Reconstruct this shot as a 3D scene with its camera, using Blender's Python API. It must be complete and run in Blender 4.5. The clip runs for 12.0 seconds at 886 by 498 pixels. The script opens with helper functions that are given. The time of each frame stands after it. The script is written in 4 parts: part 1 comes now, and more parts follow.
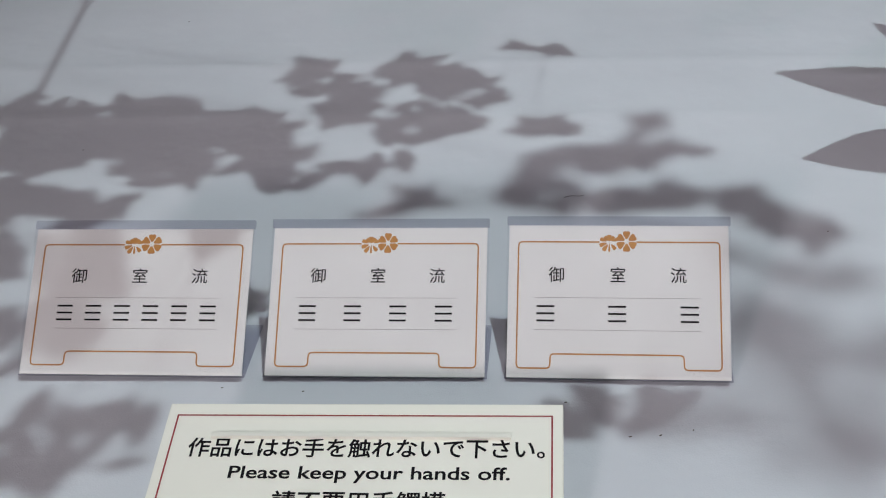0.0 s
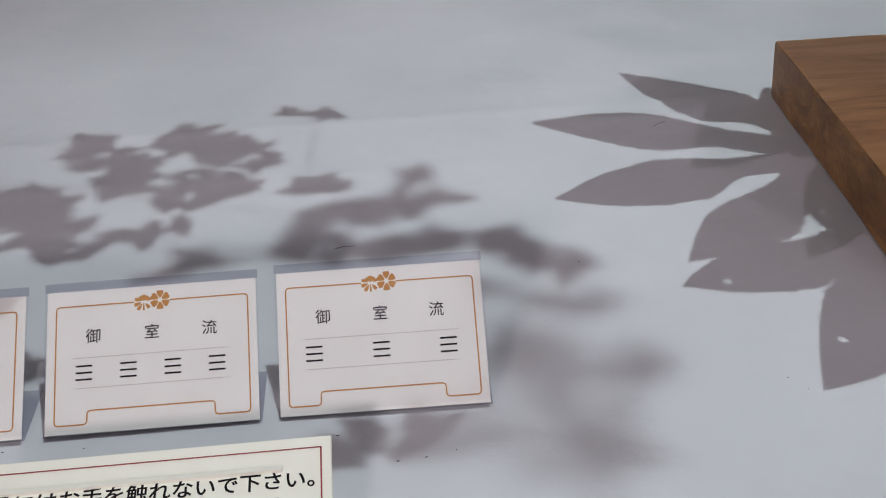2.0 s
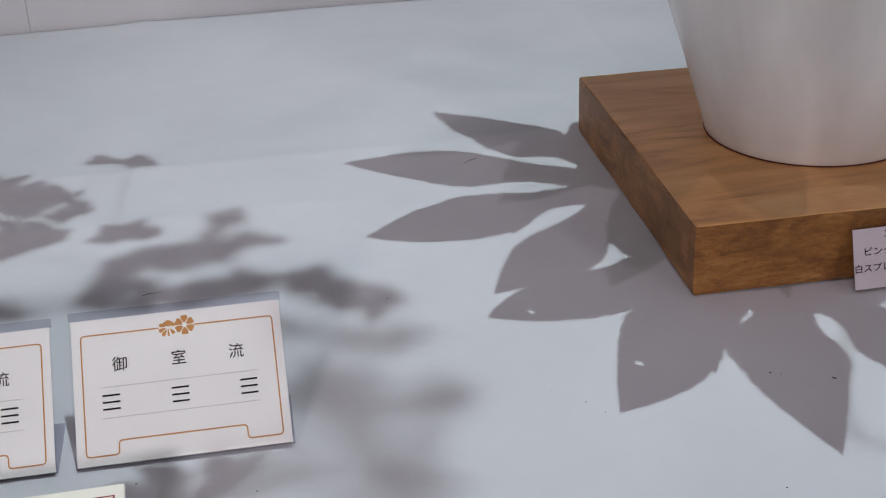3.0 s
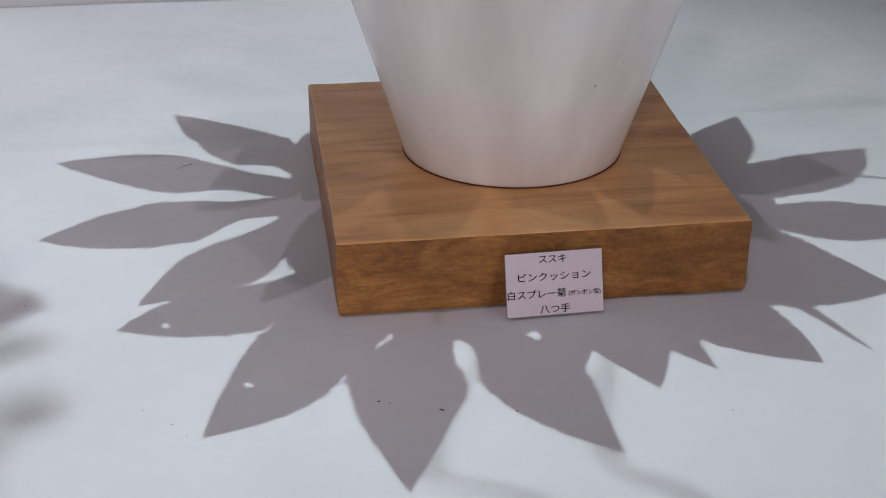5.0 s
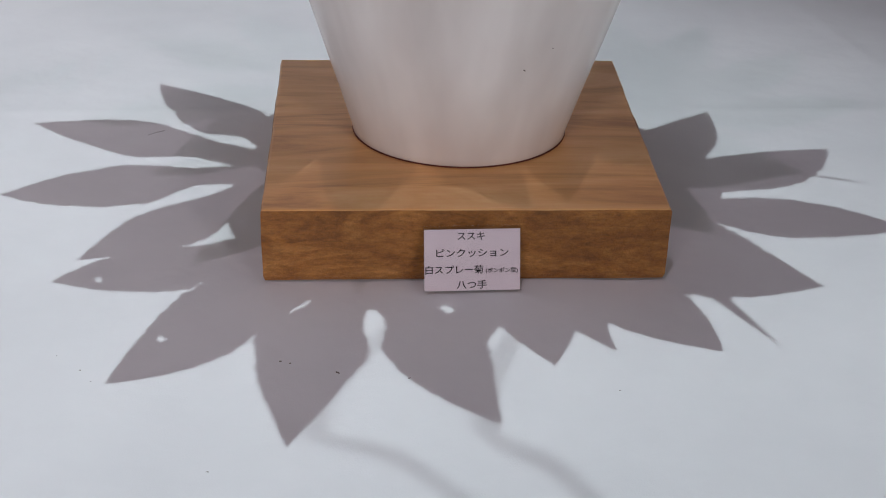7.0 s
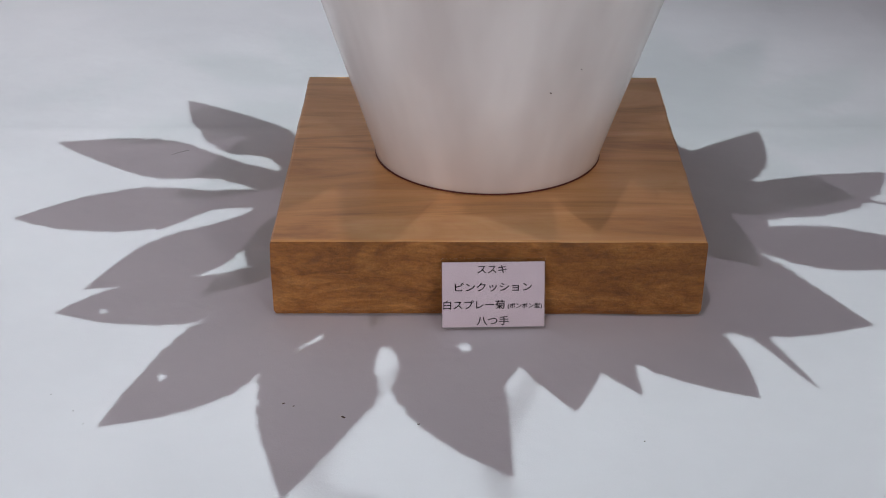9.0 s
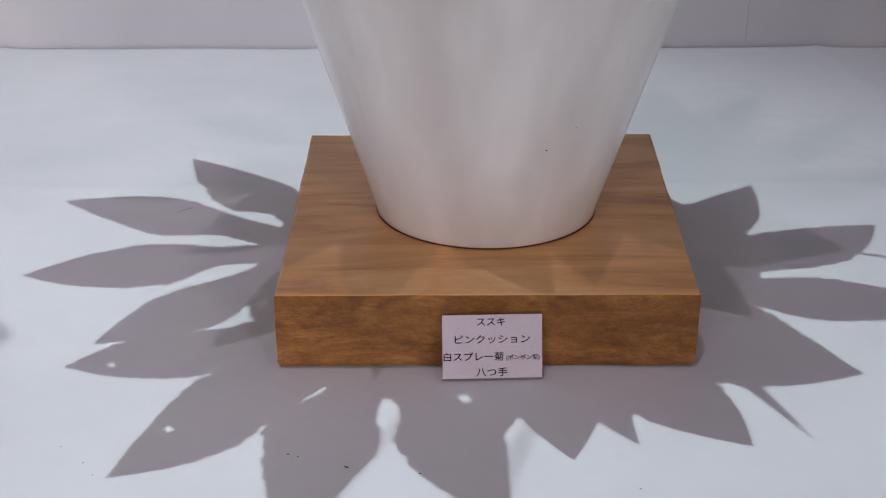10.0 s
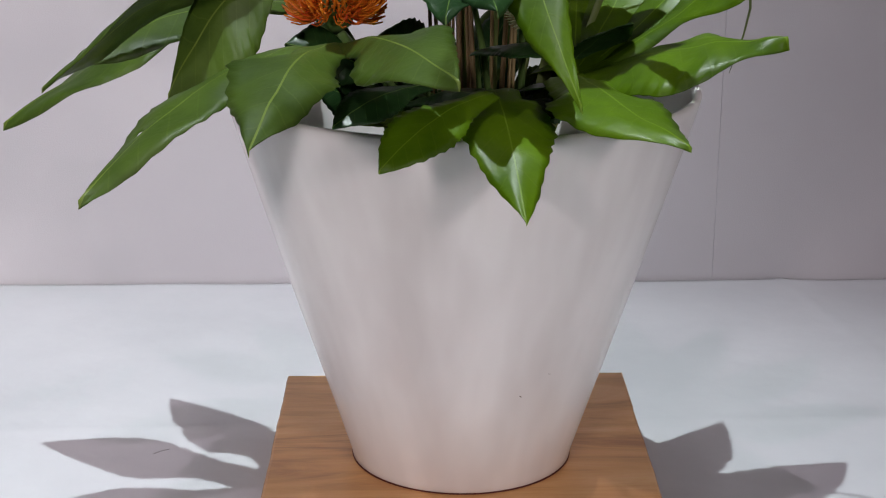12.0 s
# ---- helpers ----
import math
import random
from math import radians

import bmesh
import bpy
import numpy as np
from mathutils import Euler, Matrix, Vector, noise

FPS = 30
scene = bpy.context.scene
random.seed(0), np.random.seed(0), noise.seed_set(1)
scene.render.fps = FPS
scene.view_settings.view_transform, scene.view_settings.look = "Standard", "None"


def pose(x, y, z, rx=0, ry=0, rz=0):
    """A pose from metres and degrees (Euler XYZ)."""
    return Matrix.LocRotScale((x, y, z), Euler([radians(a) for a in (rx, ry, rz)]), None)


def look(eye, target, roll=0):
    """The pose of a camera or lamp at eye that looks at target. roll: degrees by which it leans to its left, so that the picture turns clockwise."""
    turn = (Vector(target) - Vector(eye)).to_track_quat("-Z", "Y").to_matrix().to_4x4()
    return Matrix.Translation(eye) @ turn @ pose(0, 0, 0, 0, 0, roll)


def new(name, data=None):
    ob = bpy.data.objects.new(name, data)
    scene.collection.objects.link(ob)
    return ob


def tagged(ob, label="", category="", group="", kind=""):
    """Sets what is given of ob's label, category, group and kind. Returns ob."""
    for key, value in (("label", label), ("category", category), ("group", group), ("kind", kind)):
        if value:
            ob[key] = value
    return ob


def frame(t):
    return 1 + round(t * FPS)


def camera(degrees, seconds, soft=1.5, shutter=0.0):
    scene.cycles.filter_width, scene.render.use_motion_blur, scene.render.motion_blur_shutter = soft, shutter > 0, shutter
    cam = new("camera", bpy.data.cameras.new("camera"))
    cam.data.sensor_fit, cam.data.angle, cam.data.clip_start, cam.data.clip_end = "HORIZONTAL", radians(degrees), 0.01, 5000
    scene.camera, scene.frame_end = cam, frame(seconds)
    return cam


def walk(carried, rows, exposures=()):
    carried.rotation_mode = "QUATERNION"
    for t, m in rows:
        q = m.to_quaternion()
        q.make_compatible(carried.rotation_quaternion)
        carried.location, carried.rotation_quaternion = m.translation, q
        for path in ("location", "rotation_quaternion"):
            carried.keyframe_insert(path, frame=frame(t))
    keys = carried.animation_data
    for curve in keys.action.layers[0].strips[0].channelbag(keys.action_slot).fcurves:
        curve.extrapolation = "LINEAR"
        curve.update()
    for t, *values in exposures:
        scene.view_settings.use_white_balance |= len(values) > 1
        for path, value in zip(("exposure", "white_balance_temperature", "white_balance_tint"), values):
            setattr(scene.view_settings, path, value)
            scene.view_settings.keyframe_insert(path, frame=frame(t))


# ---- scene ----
cam = camera(37.4, 12.0, soft=1.1)
PATH = [
    (0, (-0.405, -0.814, 0.512), (-0.654, 0.879, -0.523), -3.8),
    (0.5, (-0.402, -0.826, 0.513), (-0.636, 0.88, -0.504), -4.0),
    (1, (-0.398, -0.836, 0.514), (-0.579, 0.889, -0.482), -4.0),
    (1.5, (-0.387, -0.847, 0.517), (-0.478, 0.899, -0.455), -3.9),
    (2, (-0.361, -0.869, 0.516), (-0.34, 0.893, -0.431), -3.5),
    (2.5, (-0.342, -0.885, 0.512), (-0.204, 0.887, -0.405), -3.2),
    (3, (-0.317, -0.88, 0.51), (-0.081, 0.894, -0.384), -2.6),
    (3.5, (-0.244, -0.864, 0.505), (0.052, 0.909, -0.374), -1.9),
    (3.7, (-0.208, -0.853, 0.497), (0.114, 0.917, -0.377), -1.6),
    (5.3, (-0.037, -0.89, 0.487), (0.204, 0.887, -0.397), 0.7),
    (5.5, (-0.035, -0.918, 0.491), (0.183, 0.862, -0.395), 0.6),
    (6, (-0.019, -0.957, 0.494), (0.156, 0.826, -0.395), 0.6),
    (6.5, (0.036, -0.934, 0.495), (0.186, 0.848, -0.399), 1.0),
    (6.7, (0.053, -0.929, 0.493), (0.203, 0.854, -0.399), 1.4),
    (8.5, (0.111, -0.862, 0.483), (0.139, 0.919, -0.426), 0.7),
    (9, (0.116, -0.859, 0.485), (0.139, 0.93, -0.408), 0.4),
    (9.5, (0.114, -0.869, 0.49), (0.134, 0.936, -0.371), 0.1),
    (10, (0.117, -0.883, 0.496), (0.138, 0.942, -0.322), -0.0),
    (10.5, (0.12, -0.888, 0.5), (0.149, 0.962, -0.258), -0.1),
    (11, (0.118, -0.888, 0.506), (0.153, 0.991, -0.179), -0.0),
    (11.5, (0.116, -0.888, 0.515), (0.166, 1.02, -0.082), 0.0),
    (12, (0.115, -0.892, 0.524), (0.179, 1.042, 0.017), 0.1),
]
# seconds, stops, kelvin, tint: the film camera's own exposure and white balance drift
EXPOSURES = [(0.0, -0.45, 6300, 8), (1.2, -0.47, 6300, 9), (1.5, -0.47, 6850, 12), (1.7, -0.47, 6800, 12), (2.0, -0.46, 6500, 11), (3.5, -0.35, 6350, 11), (5.5, -0.11, 6400, 11), (8.5, -0.09, 6500, 12), (10.5, -0.09, 6330, 13), (12.0, 0.23, 6550, 13)]
walk(cam, [(t, look(eye, target, roll)) for t, eye, target, roll in PATH], EXPOSURES)

# ---- light ----
KX, KY, KZ = 0.05, 0.05, 2.5          # the key spotlight
FX = -0.20                            # the second spotlight, nearer the visitors
world = bpy.data.worlds.new("room_air")
scene.world = world
world.use_nodes = True
world.node_tree.nodes["Background"].inputs[0].default_value = (0.9, 0.85, 0.85, 1)
world.node_tree.nodes["Background"].inputs[1].default_value = 0.008


def spot(name, eye, target, watts, colour, cone, blend, radius):
    data = bpy.data.lights.new(name, "SPOT")
    data.energy, data.color, data.spot_size, data.spot_blend, data.shadow_soft_size = watts, colour, radians(cone), blend, radius
    ob = new(name, data)
    ob.matrix_world = look(eye, target)
    return ob


def panel_light(name, place, size, watts, colour):
    data = bpy.data.lights.new(name, "AREA")
    data.shape, data.size, data.size_y, data.energy, data.color = "RECTANGLE", size[0], size[1], watts, colour
    ob = new(name, data)
    ob.matrix_world = pose(*place)
    return ob


spot("key_lamp", (KX, KY, KZ), (-0.20, -0.06, 0), 148, (0.85, 0.970, 0.990), 70, 1.0, 0.010)
spot("front_lamp", (FX, -1.05, KZ), (0.1, 0.15, 0.1), 31, (1.0, 0.84, 0.975), 66, 1.0, 0.010)
panel_light("room_lamp", (-1.9, -0.5, 2.585), (1.2, 0.3), 1.9, (1.0, 0.86, 0.93))
panel_light("room_lamp", (2.1, -0.5, 2.585), (1.2, 0.3), 1.9, (1.0, 0.86, 0.93))

# Two added fill lights from the front brighten the cards, pot and wall.
FILL_Z = 1.55
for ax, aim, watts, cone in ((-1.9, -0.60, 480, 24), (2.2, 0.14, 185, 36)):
    spot("aisle_fill_lamp", (ax, -4.2, FILL_Z), (aim, 0.1, 0.15), watts, (1.0, 0.90, 0.92), cone, 1.0, 0.30)

# ---- materials ----


def material(name, colour, rough=0.6, metal=0.0, spec=0.5):
    m = bpy.data.materials.new(name)
    m.use_nodes = True
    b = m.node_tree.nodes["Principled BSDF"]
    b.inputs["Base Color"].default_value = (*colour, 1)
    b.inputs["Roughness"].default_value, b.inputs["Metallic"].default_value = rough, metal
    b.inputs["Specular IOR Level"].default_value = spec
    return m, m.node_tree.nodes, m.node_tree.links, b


def ramp(nodes, stops):
    r = nodes.new("ShaderNodeValToRGB")
    while len(r.color_ramp.elements) < len(stops):
        r.color_ramp.elements.new(0.5)
    for e, (p, c) in zip(r.color_ramp.elements, stops):
        e.position, e.color = p, (*c, 1)
    return r


def noise_node(nodes, links, scale, detail=4, rough=0.5, stretch=None, coord="Object"):
    tc = nodes.new("ShaderNodeTexCoord")
    n = nodes.new("ShaderNodeTexNoise")
    n.inputs["Scale"].default_value, n.inputs["Detail"].default_value, n.inputs["Roughness"].default_value = scale, detail, rough
    if stretch:
        mp = nodes.new("ShaderNodeMapping")
        mp.inputs["Scale"].default_value = stretch
        links.new(tc.outputs[coord], mp.inputs[0])
        links.new(mp.outputs[0], n.inputs["Vector"])
    else:
        links.new(tc.outputs[coord], n.inputs["Vector"])
    return n


def bump(nodes, links, b, height, strength, distance):
    k = nodes.new("ShaderNodeBump")
    k.inputs["Strength"].default_value, k.inputs["Distance"].default_value = strength, distance
    links.new(height, k.inputs["Height"])
    links.new(k.outputs[0], b.inputs["Normal"])
    return k


def varied(name, dark, light, scale, rough, detail=4, stretch=None, relief=0.0, relief_scale=None, spec=0.5, low=0.35, high=0.65):
    m, n, l, b = material(name, light, rough, 0, spec)
    t = noise_node(n, l, scale, detail, 0.55, stretch)
    r = ramp(n, [(low, dark), (high, light)])
    l.new(t.outputs["Fac"], r.inputs[0])
    l.new(r.outputs[0], b.inputs["Base Color"])
    if relief:
        f = noise_node(n, l, relief_scale or scale * 8, 3, 0.6, stretch)
        bump(n, l, b, f.outputs["Fac"], 0.6, relief)
    return m


def cloth_material():
    m, n, l, b = material("white_cloth", (0.8, 0.8, 0.8), 0.85, 0, 0.25)
    t = noise_node(n, l, 3.0, 5, 0.6)
    r = ramp(n, [(0.3, (0.62, 0.63, 0.66)), (0.7, (0.72, 0.73, 0.76))])
    l.new(t.outputs["Fac"], r.inputs[0])
    l.new(r.outputs[0], b.inputs["Base Color"])
    b.inputs["Sheen Weight"].default_value = 0.08
    big = noise_node(n, l, 9.0, 4, 0.6)
    fine = noise_node(n, l, 900, 2, 0.5)
    add = n.new("ShaderNodeMath")
    add.operation = "MULTIPLY_ADD"
    add.inputs[1].default_value = 0.06
    l.new(fine.outputs["Fac"], add.inputs[0])
    l.new(big.outputs["Fac"], add.inputs[2])
    bump(n, l, b, add.outputs[0], 0.5, 0.006)
    return m


def wood_material(name, dark, mid, light, stretch, rough, relief, scale=6.0, swirl=0.6, grain=0.34):
    m, n, l, b = material(name, mid, rough, 0, 0.45)
    t = noise_node(n, l, scale, 7, 0.62, stretch)
    t.inputs["Distortion"].default_value = swirl
    r = ramp(n, [(0.3, dark), (0.5, mid), (0.68, light)])
    l.new(t.outputs["Fac"], r.inputs[0])
    fine = noise_node(n, l, scale * 9, 5, 0.7, stretch)
    mix = n.new("ShaderNodeMix")
    mix.data_type, mix.blend_type = "RGBA", "OVERLAY"
    mix.inputs["Factor"].default_value = grain
    l.new(r.outputs[0], mix.inputs["A"])
    l.new(fine.outputs["Fac"], mix.inputs["B"])
    l.new(mix.outputs["Result"], b.inputs["Base Color"])
    bump(n, l, b, fine.outputs["Fac"], 0.6, relief)
    return m


def leaf_material(name, dark, light, vein, rough=0.32):
    """Leaf skin: u runs across a lobe (0.5 on the midrib), v along it."""
    m, n, l, b = material(name, light, rough, 0, 0.32)
    t = noise_node(n, l, 14, 5, 0.6)
    r = ramp(n, [(0.3, dark), (0.7, light)])
    l.new(t.outputs["Fac"], r.inputs[0])
    uv = n.new("ShaderNodeUVMap")
    sep = n.new("ShaderNodeSeparateXYZ")
    l.new(uv.outputs[0], sep.inputs[0])

    def calc(op, a, c=None, d=None):
        k = n.new("ShaderNodeMath")
        k.operation = op
        for i, v in enumerate((a, c, d)):
            if v is None:
                continue
            if isinstance(v, (int, float)):
                k.inputs[i].default_value = v
            else:
                l.new(v, k.inputs[i])
        return k.outputs[0]

    across = calc("ABSOLUTE", calc("SUBTRACT", sep.outputs[0], 0.5))
    rib = calc("LESS_THAN", across, 0.008)
    side = calc("PINGPONG", calc("SUBTRACT", calc("MULTIPLY", sep.outputs[1], 9.0), calc("MULTIPLY", across, 3.2)), 0.5)
    side = calc("MULTIPLY", calc("LESS_THAN", side, 0.03), 0.14)
    lines = calc("MAXIMUM", rib, side)
    mix = n.new("ShaderNodeMix")
    mix.data_type = "RGBA"
    l.new(lines, mix.inputs["Factor"])
    l.new(r.outputs[0], mix.inputs["A"])
    mix.inputs["B"].default_value = (*vein, 1)
    l.new(mix.outputs["Result"], b.inputs["Base Color"])
    bump(n, l, b, calc("ADD", calc("MULTIPLY", lines, 0.4), t.outputs["Fac"]), 0.7, 0.004)
    thin = n.new("ShaderNodeBsdfTranslucent")
    l.new(mix.outputs["Result"], thin.inputs[0])
    blend = n.new("ShaderNodeMixShader")
    blend.inputs[0].default_value = 0.22
    out = n["Material Output"]
    l.new(b.outputs[0], blend.inputs[1])
    l.new(thin.outputs[0], blend.inputs[2])
    l.new(blend.outputs[0], out.inputs[0])
    return m


def acrylic_material(name, tint):
    m, n, l, b = material(name, (0.86, 0.88, 0.93), 0.06, 0, 0.5)
    glass = n.new("ShaderNodeBsdfTransparent")
    glass.inputs[0].default_value = (*tint, 1)
    gloss = n.new("ShaderNodeBsdfGlossy")
    gloss.inputs["Roughness"].default_value = 0.08
    mix = n.new("ShaderNodeMixShader")
    mix.inputs[0].default_value = 0.03
    l.new(glass.outputs[0], mix.inputs[1])
    l.new(gloss.outputs[0], mix.inputs[2])
    l.new(mix.outputs[0], n["Material Output"].inputs[0])
    return m


def glow_material(name, colour, strength):
    m, n, l, b = material(name, (0.8, 0.8, 0.8), 0.5)
    b.inputs["Emission Color"].default_value = (*colour, 1)
    b.inputs["Emission Strength"].default_value = strength
    return m


def pot_material():
    m, n, l, b = material("white_pot", (0.78, 0.74, 0.74), 0.24, 0, 0.45)
    # Upright lighter streaks: soft reflections painted into the base colour.
    t = noise_node(n, l, 14, 3, 0.5, (1, 1, 0.13))
    r = ramp(n, [(0.32, (0.72, 0.69, 0.665)), (0.62, (0.90, 0.885, 0.86))])
    l.new(t.outputs["Fac"], r.inputs[0])
    l.new(r.outputs[0], b.inputs["Base Color"])
    rr = n.new("ShaderNodeMapRange")
    rr.inputs["To Min"].default_value, rr.inputs["To Max"].default_value = 0.17, 0.27
    s = noise_node(n, l, 7, 2, 0.5, (1, 1, 0.08))
    l.new(s.outputs["Fac"], rr.inputs["Value"])
    l.new(rr.outputs[0], b.inputs["Roughness"])
    return m


CLOTH = cloth_material()
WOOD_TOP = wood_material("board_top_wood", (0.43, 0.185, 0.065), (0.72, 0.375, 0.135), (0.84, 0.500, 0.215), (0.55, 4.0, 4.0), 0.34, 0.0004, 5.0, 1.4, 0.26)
# Rough edge grain; its colour also holds the shade of the front face.
WOOD_EDGE_SHADED = wood_material("board_shaded_edge_wood", (0.16, 0.060, 0.011), (0.31, 0.126, 0.025), (0.44, 0.205, 0.050), (1.0, 1.0, 2.6), 0.42, 0.0045, 15.0, 1.2, 0.80)
POT = pot_material()
# Dark red-brown that stands for the contact shadow under the pot.
CONTACT_SHADE = varied("pot_contact_shade", (0.10, 0.022, 0.016), (0.16, 0.040, 0.028), 60, 0.7)
WALL = varied("wall_panel_cloth", (0.52, 0.51, 0.53), (0.59, 0.58, 0.60), 1.2, 0.9, relief=0.0006, relief_scale=500, spec=0.2)
PLASTER = varied("plaster", (0.22, 0.21, 0.21), (0.28, 0.27, 0.27), 1.5, 0.9, relief=0.001, relief_scale=120)
CEILING = varied("ceiling_paint", (0.32, 0.305, 0.31), (0.37, 0.355, 0.36), 1.5, 0.9, relief=0.001, relief_scale=120)
CARPET = varied("floor_carpet", (0.16, 0.15, 0.15), (0.24, 0.22, 0.22), 4, 0.95, relief=0.002, relief_scale=300)
PAPER = varied("card_paper", (0.91, 0.885, 0.850), (0.95, 0.925, 0.890), 25, 0.55, relief=0.0002, relief_scale=400)


def let_through(m, share):
    """Thin sheet: part of the light passes."""
    n, l = m.node_tree.nodes, m.node_tree.links
    b = n["Principled BSDF"]
    thin = n.new("ShaderNodeBsdfTranslucent")
    thin.inputs[0].default_value = (0.9, 0.86, 0.83, 1)
    blend = n.new("ShaderNodeMixShader")
    blend.inputs[0].default_value = share
    l.new(b.outputs[0], blend.inputs[1])
    l.new(thin.outputs[0], blend.inputs[2])
    l.new(blend.outputs[0], n["Material Output"].inputs[0])
    return m


let_through(PAPER, 0.16)
CREAM = varied("cream_board", (0.90, 0.875, 0.765), (0.93, 0.91, 0.80), 12, 0.5, relief=0.0001, relief_scale=300)
PINKISH = varied("label_paper", (0.76, 0.68, 0.72), (0.81, 0.73, 0.77), 30, 0.5)
INK = material("black_ink", (0.010, 0.009, 0.010), 0.9, 0, 0.15)[0]
GOLD = varied("ochre_print", (0.48, 0.20, 0.045), (0.58, 0.27, 0.07), 120, 0.5)
RED = varied("dark_red_print", (0.30, 0.03, 0.03), (0.36, 0.05, 0.045), 120, 0.5)
GREY = material("grey_print", (0.42, 0.36, 0.35), 0.6)[0]
ACRYLIC = acrylic_material("clear_acrylic", (0.985, 0.986, 0.990))
TINTED = acrylic_material("edge_acrylic", (0.84, 0.84, 0.875))
LEAF = leaf_material("fatsia_leaf_skin", (0.036, 0.072, 0.008), (0.086, 0.150, 0.017), (0.16, 0.23, 0.035), 0.46)
LEAF_YOUNG = leaf_material("young_fatsia_leaf_skin", (0.040, 0.098, 0.002), (0.130, 0.250, 0.004), (0.17, 0.29, 0.02), 0.38)
# Leaf skin copy with the shade inside the bunch put into its green.
LEAF_SHADED = leaf_material("shaded_fatsia_leaf_skin", (0.014, 0.045, 0.014), (0.032, 0.092, 0.022), (0.12, 0.22, 0.05))
BRANCH_LEAF = leaf_material("branch_leaf_skin", (0.03, 0.07, 0.02), (0.06, 0.12, 0.03), (0.1, 0.16, 0.05), 0.5)
PETIOLE = varied("green_stalk", (0.07, 0.13, 0.03), (0.13, 0.22, 0.06), 30, 0.45)
STRAW = varied("straw_stem", (0.16, 0.09, 0.045), (0.33, 0.24, 0.10), 40, 0.6, stretch=(1, 1, 0.1))
GRASS = varied("grass_blade", (0.08, 0.13, 0.03), (0.20, 0.25, 0.07), 25, 0.5)
BARK = varied("twig_bark", (0.05, 0.035, 0.025), (0.12, 0.085, 0.06), 40, 0.8, relief=0.001)
ORANGE = varied("orange_pins", (0.62, 0.07, 0.010), (0.90, 0.34, 0.020), 45, 0.45)
CREAM_PETAL = varied("pale_petals", (0.66, 0.68, 0.40), (0.90, 0.90, 0.74), 50, 0.6)
FOAM = varied("floral_foam", (0.015, 0.03, 0.015), (0.035, 0.06, 0.03), 40, 0.95, relief=0.003)
BLACK_METAL = varied("black_lamp_metal", (0.02, 0.02, 0.02), (0.04, 0.04, 0.04), 30, 0.45)
LENS = glow_material("lamp_lens", (1, 0.97, 0.95), 6)
DIFFUSER = glow_material("lamp_diffuser", (1, 0.93, 0.9), 2)
TABLE_WOOD = wood_material("table_wood", (0.2, 0.12, 0.06), (0.3, 0.19, 0.1), (0.38, 0.26, 0.14), (1, 8, 8), 0.5, 0.0005)
CERAMIC = varied("dark_vase_glaze", (0.03, 0.035, 0.045), (0.07, 0.075, 0.09), 12, 0.3)
DIRT = varied("crumb_brown", (0.05, 0.04, 0.035), (0.14, 0.11, 0.09), 200, 0.9)

# ---- mesh helpers ----


def mesh_of(name, bm, mat, smooth=False):
    me = bpy.data.meshes.new(name)
    bm.to_mesh(me)
    bm.free()
    me.materials.append(mat)
    if smooth:
        me.polygons.foreach_set("use_smooth", [True] * len(me.polygons))
    return me


def part(name, bm, mat, parent=None, label="", smooth=False):
    ob = new(name, bm if isinstance(bm, bpy.types.Mesh) else mesh_of(name, bm, mat, smooth))
    if parent:
        ob.parent = parent
    if label:
        ob["label"] = label
    return ob


def thing(name, place, label, category, group="", kind=""):
    ob = new(name)
    ob.empty_display_size = 0.02
    ob.matrix_world = place if isinstance(place, Matrix) else pose(*place)
    return tagged(ob, label, category, group, kind)


def block(x0, x1, y0, y1, z0, z1, bevel=0.0, seg=2):
    bm = bmesh.new()
    bmesh.ops.create_cube(bm, size=1)
    for v in bm.verts:
        v.co = Vector((x0 + (v.co.x + 0.5) * (x1 - x0), y0 + (v.co.y + 0.5) * (y1 - y0), z0 + (v.co.z + 0.5) * (z1 - z0)))
    if bevel:
        bmesh.ops.bevel(bm, geom=bm.edges[:], offset=bevel, segments=seg, affect="EDGES", profile=0.5)
    return bm


def lathe(profile, seg=64, centre=(0, 0)):
    bm = bmesh.new()
    rings = []
    for r, z in profile:
        if r < 1e-6:
            rings.append([bm.verts.new((centre[0], centre[1], z))])
        else:
            rings.append([bm.verts.new((centre[0] + r * math.cos(2 * math.pi * i / seg), centre[1] + r * math.sin(2 * math.pi * i / seg), z)) for i in range(seg)])
    for a, b in zip(rings, rings[1:]):
        for i in range(seg):
            j = (i + 1) % seg
            if len(a) == 1 and len(b) > 1:
                bm.faces.new((a[0], b[j], b[i]))
            elif len(b) == 1 and len(a) > 1:
                bm.faces.new((a[i], a[j], b[0]))
            elif len(a) > 1:
                bm.faces.new((a[i], a[j], b[j], b[i]))
    bmesh.ops.recalc_face_normals(bm, faces=bm.faces[:])
    return bm


